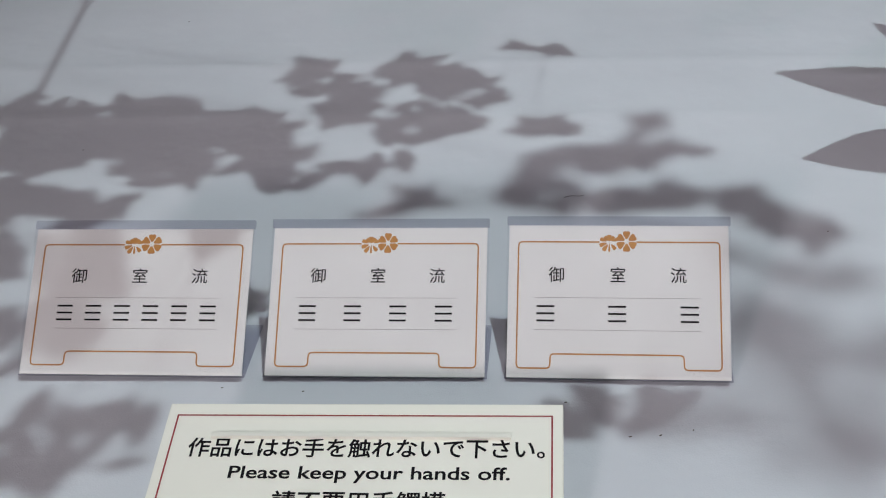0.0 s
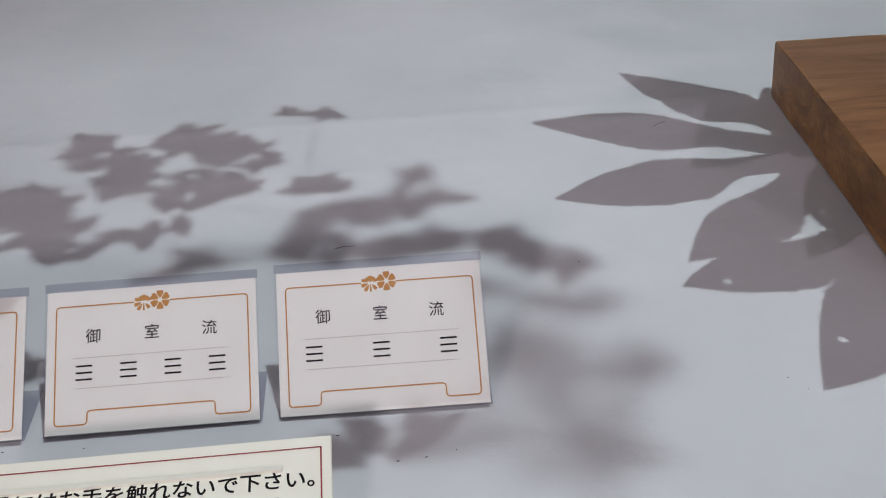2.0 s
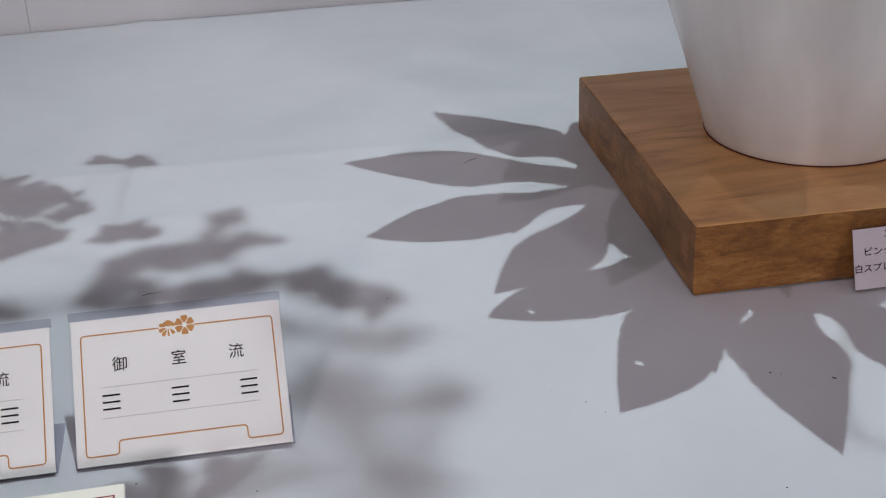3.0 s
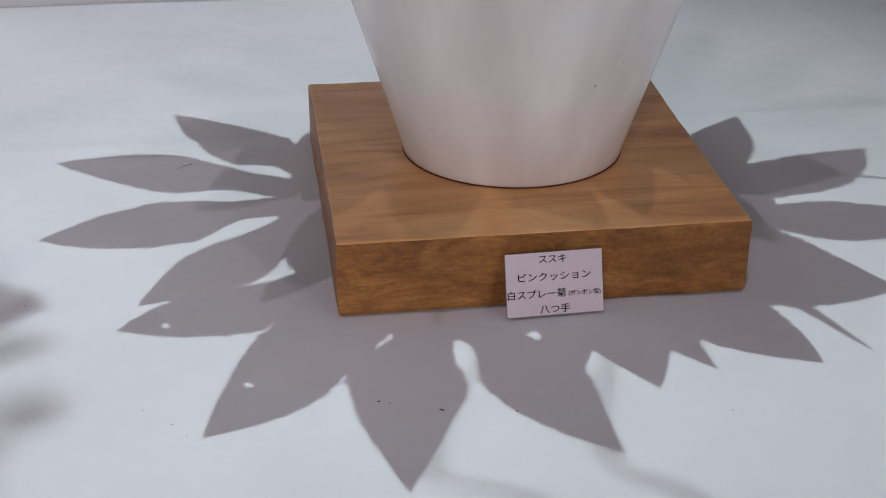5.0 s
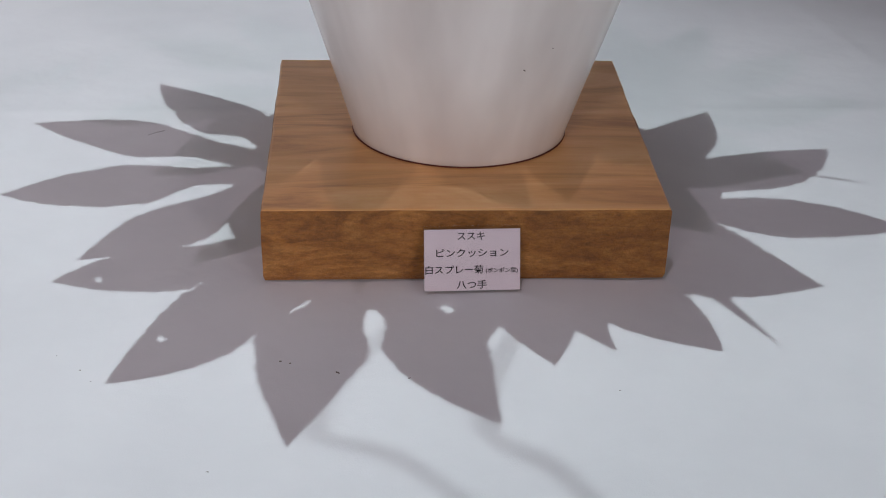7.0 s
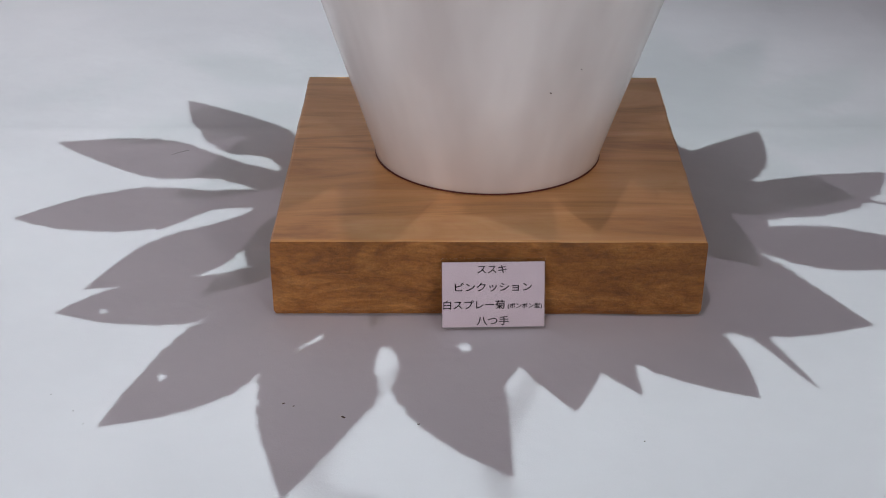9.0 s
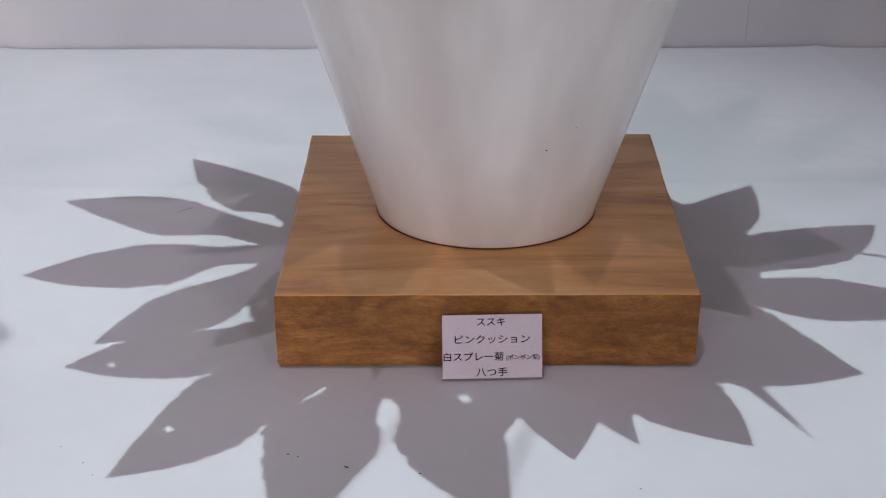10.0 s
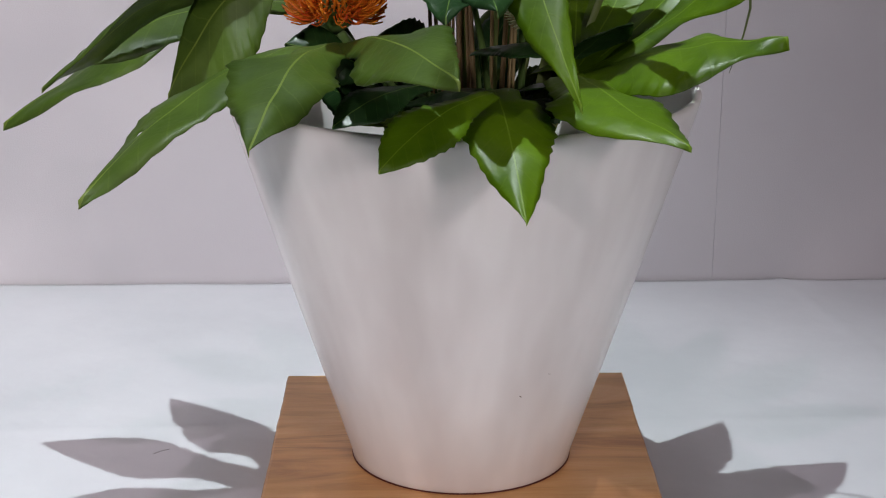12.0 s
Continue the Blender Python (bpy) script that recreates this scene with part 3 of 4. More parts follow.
fatsia_leaf((0.18, 0.20, 0.600), [((0.385, 0.170, 0.60), 0.050, 0.0, 0.0), ((0.360, 0.290, 0.60), 0.050, 0.0, 0.0), ((0.250, 0.360, 0.60), 0.050, 0.0, 0.0), ((0.120, 0.370, 0.60), 0.050, 0.0, 0.0), ((0.005, 0.300, 0.60), 0.050, 0.0, 0.0)], (0.18, 0.20), LEAF, "unseen upper fatsia leaf, added to shade the back of the pot", 95, FULL)


def loose_lobe(base, tip, width, foot, mat, label, seed, roll=0.0):
    """A single leaf blade between two places in the air, on its own stalk."""
    base, tip = Vector(base), Vector(tip)
    root = Vector((*foot, FOAM_TOP))
    leaf = thing("small_leaf", Matrix.Translation(root), label, "leaf", "small leaves in the pot")
    d = (tip - base)
    side = d.cross(Vector((0, -0.5, 1))).normalized()
    up = side.cross(d).normalized()
    side, up = side * math.cos(roll) + up * math.sin(roll), up * math.cos(roll) - side * math.sin(roll)
    bm = bmesh.new()
    uv = bm.loops.layers.uv.new("UVMap")
    L = d.length
    lobe(bm, uv, (0, 0, 0), (1, 0, 0), width / L, 0.02, lambda x, y, z: base + d * x + side * (y * L) + up * (z * L) - root, arch=0.07, fold=0.16, seed=seed)
    blade = part("blade", bm, mat, leaf)
    thick = blade.modifiers.new("thick", "SOLIDIFY")
    thick.thickness, thick.offset = 0.0006, 0
    bm = bmesh.new()
    top = base - root
    tube(bm, bezier((0, 0, -0.012), (top.x * 0.3, top.y * 0.3, top.z * 0.8), top + d * 0.02), 0.0026, 0.0016)
    part("stalk", bm, PETIOLE, leaf, smooth=True)
    return leaf


loose_lobe((0.178, -0.01, 0.402), (0.1015, -0.09, 0.364), 0.024, (0.16, 0.11), LEAF_YOUNG, "small green leaf lobe bent over the front rim", 21)
# These lobes use the shade-coloured green; most are added to darken the mouth.
loose_lobe((0.135, 0.03, 0.402), (0.070, -0.03, 0.382), 0.020, (0.14, 0.12), LEAF_SHADED, "small leaf lobe in shade-darkened green lying over the rim", 23)
loose_lobe((0.10, 0.10, 0.400), (0.030, 0.09, 0.425), 0.030, (0.12, 0.16), LEAF_SHADED, "added leaf lobe coloured dark for the shade of the others", 31, 0.5)
loose_lobe((0.15, 0.13, 0.395), (0.100, 0.10, 0.430), 0.026, (0.14, 0.16), LEAF_SHADED, "added leaf lobe coloured dark for the shade of the others", 33, 0.9)
loose_lobe((0.24, 0.14, 0.390), (0.290, 0.10, 0.440), 0.030, (0.22, 0.16), LEAF_SHADED, "added leaf lobe coloured dark for the shade of the others", 35, 0.7)
loose_lobe((0.20, 0.12, 0.380), (0.250, 0.05, 0.400), 0.028, (0.20, 0.14), LEAF_SHADED, "added leaf lobe coloured dark for the shade of the others", 37, 0.3)
loose_lobe((0.12, 0.06, 0.385), (0.180, 0.03, 0.395), 0.026, (0.14, 0.13), LEAF_SHADED, "added leaf lobe coloured dark for the shade of the others", 39, 0.3)
loose_lobe((0.17, 0.08, 0.42), (0.235, 0.02, 0.425), 0.024, (0.18, 0.13), LEAF_SHADED, "added leaf lobe coloured dark for the shade of the others", 29, 0.2)

# Leaves added to darken the pot's mouth; two in three are coloured as shaded.
rf = random.Random(42)
for k in range(22):
    a = k * 2.399963 + rf.uniform(-0.2, 0.2)
    r0, r1 = rf.uniform(0.015, 0.05), rf.uniform(0.085, 0.135)
    zb, zt = rf.uniform(0.345, 0.385), rf.uniform(0.37, 0.395) if math.sin(a) < 0.3 else rf.uniform(0.39, 0.46)
    turn = rf.uniform(-0.35, 0.35)
    loose_lobe((PX + r0 * math.cos(a), PY - 0.01 + r0 * math.sin(a), zb), (PX + r1 * math.cos(a + turn), PY - 0.02 + r1 * math.sin(a + turn), zt), rf.uniform(0.018, 0.028), (PX + 0.3 * r0 * math.cos(a), PY + 0.3 * r0 * math.sin(a)), LEAF_SHADED if k % 3 else LEAF, "added leaf filling the mouth of the pot, mostly coloured as shaded", 50 + k, rf.uniform(-0.6, 0.9))

# ---- flowers and grass ----


def pincushion_flower(place, foot, radius):
    top = Vector(place)
    root = Vector((*foot, FOAM_TOP))
    flower = thing("pincushion_flower", Matrix.Translation(root), "orange pincushion flower head with curved pins", "flower", "pincushion flowers")
    c = top - root
    bm = bmesh.new()
    rnd = random.Random(5)
    for k in range(560):
        a = k * 2.399963
        e = math.asin(max(-1, min(1, -0.72 + 1.6 * (k + 0.5) / 560)))
        d = Vector((math.cos(a) * math.cos(e), math.sin(a) * math.cos(e), math.sin(e)))
        side = Vector((-math.sin(a), math.cos(a), 0)) * rnd.uniform(-0.25, 0.25)
        p0 = c + d * radius * 0.35
        p1 = c + (d + side * 0.5 + Vector((0, 0, -0.1))).normalized() * radius * 0.85
        p2 = c + (d + side + Vector((0, 0, 0.35))).normalized() * radius * rnd.uniform(0.98, 1.1)
        tube(bm, bezier(p0, p1, p2, 4), 0.0008, 0.0006, 4)
    part("pincushion", bm, ORANGE, flower)
    part("heart", lathe([(0, c.z - radius * 0.75), (radius * 0.32, c.z - radius * 0.55), (radius * 0.5, c.z), (radius * 0.3, c.z + radius * 0.5), (0, c.z + radius * 0.6)], 16, (c.x, c.y)), PETIOLE, flower, "green flower heart", True)
    bm = bmesh.new()
    tube(bm, bezier((0, 0, -0.012), (c.x * 0.3, c.y * 0.3, c.z * 0.6), c - Vector((0, 0, radius * 0.6))), 0.004, 0.0035)
    part("stem", bm, PETIOLE, flower, smooth=True)


def pompon_flower(place, foot, radius):
    root = Vector((*foot, FOAM_TOP))
    c = Vector(place) - root
    flower = thing("pompon_chrysanthemum", Matrix.Translation(root), "small pale cream pompon chrysanthemum", "flower", "pompon chrysanthemums")
    bm = bmesh.new()
    n = 420
    for k in range(n):
        a = k * 2.399963
        e = math.asin(-0.85 + 1.84 * (k + 0.5) / n)
        d = Vector((math.cos(a) * math.cos(e), math.sin(a) * math.cos(e), math.sin(e)))
        s = Vector((-math.sin(a), math.cos(a), 0))
        u = d.cross(s)
        w = radius * 0.10
        pts = [c + d * radius * 0.5, c + d * radius * 0.82 + s * w - u * w * 0.3, c + d * radius * 1.02 + u * w * 0.5, c + d * radius * 0.82 - s * w - u * w * 0.3, c + d * radius * 0.86 - u * w * 0.6]
        v = [bm.verts.new(p) for p in pts]
        bm.faces.new((v[0], v[1], v[4]))
        bm.faces.new((v[1], v[2], v[4]))
        bm.faces.new((v[2], v[3], v[4]))
        bm.faces.new((v[3], v[0], v[4]))
    part("bloom", bm, CREAM_PETAL, flower)
    bm = bmesh.new()
    tube(bm, bezier((0, 0, -0.012), (c.x * 0.3, c.y * 0.3, c.z * 0.6), c - Vector((0, 0, radius * 0.4))), 0.002, 0.0016)
    part("stem", bm, PETIOLE, flower, smooth=True)


pincushion_flower((0.069, 0.06, 0.461), (0.12, 0.14), 0.036)
pompon_flower((0.211, 0.05, 0.458), (0.20, 0.14), 0.024)


def grass_blade(points, foot, width):
    """A long arching blade of silver grass through points, from the pot."""
    root = Vector((*foot, FOAM_TOP))
    blade = thing("silver_grass", Matrix.Translation(root), "thin green silver grass blade rising from the pot", "grass", "silver grass in the pot")
    pts = [Vector(p) - root for p in points]
    line = []
    for i in range(len(pts) - 1):
        a, b = pts[max(i - 1, 0)], pts[i]
        c, d = pts[i + 1], pts[min(i + 2, len(pts) - 1)]
        for t in (0, 0.25, 0.5, 0.75):
            line.append(0.5 * ((2 * b) + (c - a) * t + (2 * a - 5 * b + 4 * c - d) * t * t + (3 * b - a - 3 * c + d) * t ** 3))
    line.append(pts[-1])
    bm = bmesh.new()
    rows = []
    n = len(line) - 1
    for k, p in enumerate(line):
        d = (line[min(k + 1, n)] - line[max(k - 1, 0)]).normalized()
        s = d.cross(Vector((0.35, -0.9, 0.25))).normalized()
        up = s.cross(d).normalized()
        w = width * min(1.0, 3.0 * (1 - k / n) + 0.06)
        rows.append([bm.verts.new(p + s * w), bm.verts.new(p - up * w * 0.35), bm.verts.new(p - s * w)])
    for a, b in zip(rows, rows[1:]):
        bm.faces.new((a[0], a[1], b[1], b[0]))
        bm.faces.new((a[1], a[2], b[2], b[1]))
    ob = part("blade", bm, GRASS, blade, smooth=True)
    m = ob.modifiers.new("thick", "SOLIDIFY")
    m.thickness, m.offset = 0.0005, 0


rs = random.Random(11)
bunch = thing("silver_grass_bunch", (0.174, 0.146, FOAM_TOP), "bunch of upright straw-brown silver grass stems", "grass")
for k in range(19):
    fx, fy = -0.026 + 0.0075 * (k % 8) + rs.uniform(-0.003, 0.003), -0.016 + 0.016 * (k // 8) + rs.uniform(-0.005, 0.005)
    bm = bmesh.new()
    tx, ty, tz = fx + rs.uniform(-0.03, 0.03), fy + rs.uniform(0.0, 0.04), rs.uniform(0.32, 0.50)
    r = rs.uniform(0.0014, 0.0024)
    tube(bm, bezier((fx, fy, -0.012), (fx + tx * 0.2, fy, tz * 0.5), (tx, ty, tz), 10), r, r * 0.6)
    part("stem", bm, STRAW, bunch, smooth=True)
grass_blade([(0.20, 0.16, FOAM_TOP - 0.01), (0.24, 0.15, 0.50), (0.33, 0.12, 0.56), (0.378, 0.10, 0.470), (0.366, 0.10, 0.401)], (0.20, 0.16), 0.0016)
grass_blade([(0.21, 0.15, FOAM_TOP - 0.01), (0.25, 0.12, 0.50), lift(0.345, 0.02, 0.56), lift(0.362, -0.030, 0.53), lift(0.386, -0.096, 0.49)], (0.21, 0.15), 0.0058)
grass_blade([(0.22, 0.17, FOAM_TOP - 0.01), (0.33, 0.18, 0.58), lift(0.50, 0.218, 0.56), lift(0.56, 0.195, 0.50)], (0.22, 0.17), 0.003)
grass_blade([(0.17, 0.15, FOAM_TOP - 0.01), (0.14, 0.08, 0.90), lift(0.05, -0.17, 1.25), lift(0.10, -0.235, 1.25), lift(0.19, -0.34, 1.15)], (0.17, 0.15), 0.0019)
grass_blade([(0.19, 0.15, FOAM_TOP - 0.01), (0.18, 0.08, 0.92), lift(0.16, -0.17, 1.28), lift(0.20, -0.25, 1.28), lift(0.25, -0.36, 1.2)], (0.19, 0.15), 0.0019)

# ---- name cards ----
PRINTS = ("border_line", "emblem", "lettering", "rule_line", "printed_bar")
CARD_W, CARD_H = 0.148, 0.1015


def emblem(parent, x, y, z):
    """Two printed blossoms: one of six petals, one of small leaf shapes."""
    bm = bmesh.new()

    def petal(cx, cy, ang, r0, r1, w):
        u = Vector((math.cos(ang), math.sin(ang), 0))
        s = Vector((-u.y, u.x, 0))
        o = Vector((cx, cy, z))
        pts = [o + u * (r0 + (r1 - r0) * t) + s * w * k for t, k in ((0, 0.25), (0.5, 0.9), (0.85, 1.0), (1.0, 0.45), (0.93, 0), (1.0, -0.45), (0.85, -1.0), (0.5, -0.9), (0, -0.25))]
        bm.faces.new([bm.verts.new(p) for p in pts])

    for k in range(6):
        petal(x + 0.0058, y + 0.0005, math.pi / 6 + k * math.pi / 3, 0.0017, 0.0071, 0.0025)
    for ang, r0, r1, w in ((90, 0.0005, 0.0052, 0.0016), (50, 0.0012, 0.0050, 0.0012), (130, 0.0012, 0.0050, 0.0012), (20, 0.002, 0.0062, 0.0011), (160, 0.002, 0.0068, 0.0013), (200, 0.002, 0.0072, 0.0014), (235, 0.002, 0.0074, 0.0014), (270, 0.001, 0.0068, 0.0007), (310, 0.002, 0.0066, 0.0013)):
        petal(x - 0.0058, y, math.radians(ang), r0, r1, w)
    return part("emblem", bm, GOLD, parent, "ochre printed blossoms")


def name_card(place, tilt, turn, bar_xs, label, wide):
    """A printed card in a clear bent holder. The card's own plane is xy of an inner frame, its lower edge on y = 0."""
    card = thing("name_card", place, label, "card", "name cards on the cloth")
    card.matrix_world = pose(*place, 0, 0, turn) @ Matrix.Diagonal((wide, 1, 1, 1))
    flat = Matrix.Rotation(radians(tilt), 4, "X")
    W, H = CARD_W, CARD_H
    made = []
    # holder: sloping pocket of two sheets and a foot lying back on the cloth
    bm = block(-W / 2 - 0.0015, W / 2 + 0.0015, 0.001, H - 0.0003, 0.0010, 0.0022, 0.0004, 1)
    made.append(part("top_strip", block(-W / 2 - 0.0015, W / 2 + 0.0015, H, H + 0.006, -0.0010, 0.0022, 0.0005, 1), TINTED, card, "doubled clear acrylic edge"))
    made.append(part("front_sheet", bm, ACRYLIC, card, "clear acrylic sheet"))
    paper = part("paper", block(-W / 2, W / 2, -0.0005, H, -0.0004, 0.0004), PAPER, card)
    made.append(paper)
    z = 0.00055
    l, r, t, b = -W / 2 + 0.0065, W / 2 - 0.0060, 0.0902, 0.0056
    left = rounded([(-0.0125, t), (l, t), (l, b), (l + 0.0225, b), (l + 0.0225, b + 0.0095), (0, b + 0.0095)], 0.003)
    right = rounded([(0.0125, t), (r, t), (r, b), (r - 0.0245, b), (r - 0.0245, b + 0.0095), (0, b + 0.0095)], 0.003)
    made.append(part("border_line", ribbon(left, 0.0005, z), GOLD, card))
    made.append(part("border_line", ribbon(right, 0.0005, z), GOLD, card))
    made.append(emblem(card, 0.0, t, z))
    for x, ch in ((-0.0415, "御"), (0.0, "室"), (0.0405, "流")):
        made.append(write(ch, 0.0112, INK, card, (x, 0.0637, z), "CENTER", thick=0.00004))
    made.append(part("rule_line", bars([(-0.0560, 0.0550, 0.0523, 0.0526)], z), GREY, card))
    made.append(part("rule_line", bars([(-0.0560, 0.0550, 0.0308, 0.0311)], z), GREY, card))
    for x, w in bar_xs:
        made.append(part("printed_bar", bars([(x - w / 2, x + w / 2, y, y + 0.0013) for y in (0.0364, 0.0412, 0.0460)], z), INK, card))
    for ob in made:
        ob.data.transform(flat)
        ob.data.transform(Matrix.Translation((0, 0, 0.0023)))
        if ob.name.split(".")[0] in PRINTS:
            ob.parent = paper
    part("foot", block(-W / 2 - 0.0015, W / 2 + 0.0015, -0.0004, 0.060, 0.0001, 0.0013, 0.0004, 1), TINTED, card, "clear acrylic foot")
    return card


TILT_BACK = 41.0
name_card((-0.7195, -0.1435, 0), TILT_BACK - 0.2, 1.0, [(-0.0485 + 0.0193 * k, 0.0105) for k in range(6)], "white name card with ochre border in a clear acrylic holder", 1.032)
name_card((-0.5555, -0.1395, 0), TILT_BACK, 1.2, [(-0.0475 + 0.0310 * k, 0.0115) for k in range(4)], "white name card with ochre border and four printed marks", 0.98)
name_card((-0.3975, -0.1365, 0), TILT_BACK + 2.2, 0.5, [(-0.0485 + 0.0480 * k, 0.0120) for k in range(3)], "white name card with ochre border and three printed marks", 0.965)

# ---- notice ----


def notice_sign():
    w, d = 0.236, 0.150
    sign = thing("notice_sign", pose(-0.5425, -0.3535, 0.0, 0, 0, 2.0), "cream notice with a dark red border asking visitors not to touch", "sign")
    flat = Matrix.Translation((0, 0, 0.0020)) @ Matrix.Rotation(radians(11), 4, "X")
    made = [part("board", block(-w / 2, w / 2, 0, d, -0.0015, 0.0015, 0.0008, 2), CREAM, sign)]
    z = 0.00175
    i = 0.0065
    frame_line = [(-w / 2 + i, i), (w / 2 - i, i), (w / 2 - i, d - i - 0.003), (-w / 2 + i, d - i - 0.003)]
    for a, b in zip(frame_line, frame_line[1:] + frame_line[:1]):
        e = (Vector(b) - Vector(a)).normalized() * 0.0003
        made.append(part("border_line", ribbon([(a[0] - e.x, a[1] - e.y), (b[0] + e.x, b[1] + e.y)], 0.0005, z), RED, sign))
    made.append(write("作品にはお手を触れないで下さい。", 0.0150, INK, sign, (0.0035, d - 0.0395, z), "CENTER", 0.208, thick=0.00024))
    made.append(write("Please keep your hands off.", 0.0125, INK, sign, (0.0075, d - 0.0560, z), "CENTER", 0.161, thick=0.0002))
    made.append(write("請不要用手觸摸", 0.0150, INK, sign, (0.004, d - 0.0775, z), "CENTER", 0.098, thick=0.00024))
    for ob in made:
        ob.data.transform(flat)
        if ob.name.split(".")[0] in PRINTS:
            ob.parent = made[0]
    part("wedge", block(-w / 2 + 0.03, w / 2 - 0.03, d * 0.80, d * 0.80 + 0.004, 0.0, 0.0290), CREAM, sign, "small support under the back edge")


notice_sign()

# ---- plant label leaning on the board ----


def plant_label():
    w, h = 0.0775, 0.0525
    label = thing("plant_label", (0.1645, -0.0195, 0.0), "small pink-white plant label in a clear sleeve leaning on the board", "label")
    label.matrix_world = pose(0.1645, -0.0195, 0.0006, 0, 0, 1.6)
    flat = Matrix.Rotation(radians(71.5), 4, "X")
    made = [part("paper", block(-w / 2 + 0.001, w / 2 - 0.001, 0.001, h - 0.003, -0.0003, 0.0003), PINKISH, label)]
    made.append(part("sleeve", block(-w / 2, w / 2, 0.0, h, 0.0006, 0.0012, 0.0002, 1), ACRYLIC, label, "clear plastic sleeve"))
    made.append(part("sleeve_back", block(-w / 2, w / 2, 0.0, h, -0.0012, -0.0006, 0.0002, 1), ACRYLIC, label, "clear plastic sleeve"))
    z = 0.0004
    for words, size, x, y, width in (("ススキ", 0.0072, -0.001, 0.0415, 0.0215), ("ピンクッション", 0.0072, 0.0, 0.0282, 0.057), ("白スプレー菊", 0.0072, -0.0142, 0.0150, 0.0455), ("(ポンポン型)", 0.0042, 0.0232, 0.0152, 0.0255), ("八つ手", 0.0072, -0.0005, 0.0030, 0.0240)):
        made.append(write(words, size, INK, label, (x, y, z), "CENTER", width, thick=0.00009))
    for ob in made:
        ob.data.transform(flat)
        if ob.name.split(".")[0] in PRINTS:
            ob.parent = made[0]


plant_label()

# ---- leafy branches of the neighbouring arrangement, whose shade falls on the cloth ----


def tall_vase(x, y):
    vase = thing("tall_vase", (x, y, 0.0), "dark glazed tall vase of the neighbouring arrangement", "vase")
    part("body", lathe([(0, 0.0005), (0.07, 0.0005), (0.078, 0.006), (0.092, 0.10), (0.084, 0.22), (0.055, 0.33), (0.050, 0.37), (0.056, 0.385), (0.050, 0.383), (0.045, 0.36), (0.05, 0.32), (0.07, 0.2), (0.06, 0.05), (0, 0.04)], 48), CERAMIC, vase, smooth=True)
    return vase


VX, VY = -1.33, 0.42
tall_vase(VX, VY)


def leafy_branch(clusters, seed, label):
    """Clusters: shadow centre, spread and direction, height, number and size of leaves."""
    rnd = random.Random(seed)
    root = Vector((VX + rnd.uniform(-0.02, 0.02), VY + rnd.uniform(-0.02, 0.02), 0.05))
    branch = thing("leafy_branch", Matrix.Translation(root), label, "branch", "leafy branches in the vase")
    bm = bmesh.new()
    uv = bm.loops.layers.uv.new("UVMap")
    wood = bmesh.new()
    last = lift(clusters[0][0], clusters[0][1], clusters[0][5])
    tube(wood, bezier((0, 0, 0), (VX - root.x + 0.1, VY - root.y + 0.1, 2.0), last - root, 20), 0.0018, 0.0006)
    for cx, cy, rx, ry, ang, z, count, size in clusters:
        mid = lift(cx, cy, z)
        if (mid - last).length > 0.02:
            tube(wood, bezier(last - root, (last + mid) / 2 - root + Vector((0, 0, 0.02)), mid - root, 8), 0.0006, 0.0005, 6)
        last = mid
        for k in range(count):
            a, r = rnd.uniform(0, 2 * math.pi), math.sqrt(rnd.random())
            ex, ey = rx * r * math.cos(a), ry * r * math.sin(a)
            ca, sa = math.cos(radians(ang)), math.sin(radians(ang))
            px, py = cx + ex * ca - ey * sa, cy + ex * sa + ey * ca
            way = radians(ang) + rnd.gauss(0, 1.0) + (math.pi if rnd.random() < 0.35 else 0)
            L = size * rnd.uniform(0.75, 1.2)
            zz = z + rnd.uniform(-0.05, 0.05)
            tip = (px + L * math.cos(way) / 2, py + L * math.sin(way) / 2, zz - 0.01)
            base = (px - L * math.cos(way) / 2, py - L * math.sin(way) / 2, zz)
            lobe(bm, uv, base, tip, L * rnd.uniform(0.17, 0.25), 0.0, lambda x, y, q: lift(x, y, q) - root, arch=0.004, fold=0.2, seed=k, along=8, across=2, table=((0, 0.05), (0.2, 0.7), (0.45, 1), (0.75, 0.7), (1, 0.02)))
            b = lift(*base)
            tube(wood, [b - root, (b + mid) / 2 - root + Vector((0, 0, 0.004)), mid - root], 0.0004, 0.0006, 4)
    part("wood", wood, BARK, branch, smooth=True)
    part("foliage", bm, BRANCH_LEAF, branch)
    return branch


leafy_branch([(-0.940, 0.265, 0.045, 0.049, 20, 0.95, 15, 0.058), (-0.900, 0.215, 0.060, 0.064, 0, 0.95, 32, 0.062), (-0.835, 0.245, 0.056, 0.061, 10, 0.95, 32, 0.060), (-0.790, 0.205, 0.058, 0.057, -15, 0.95, 30, 0.060), (-0.730, 0.228, 0.036, 0.046, -15, 0.95, 14, 0.054), (-0.700, 0.195, 0.040, 0.030, 10, 0.95, 12, 0.054), (-0.775, 0.150, 0.056, 0.024, 8, 0.95, 11, 0.056), (-0.650, 0.146, 0.048, 0.019, 15, 0.95, 8, 0.055), (-0.590, 0.170, 0.026, 0.008, 20, 0.95, 3, 0.045)], 3, "leafy green branch reaching low over the cloth from the vase")
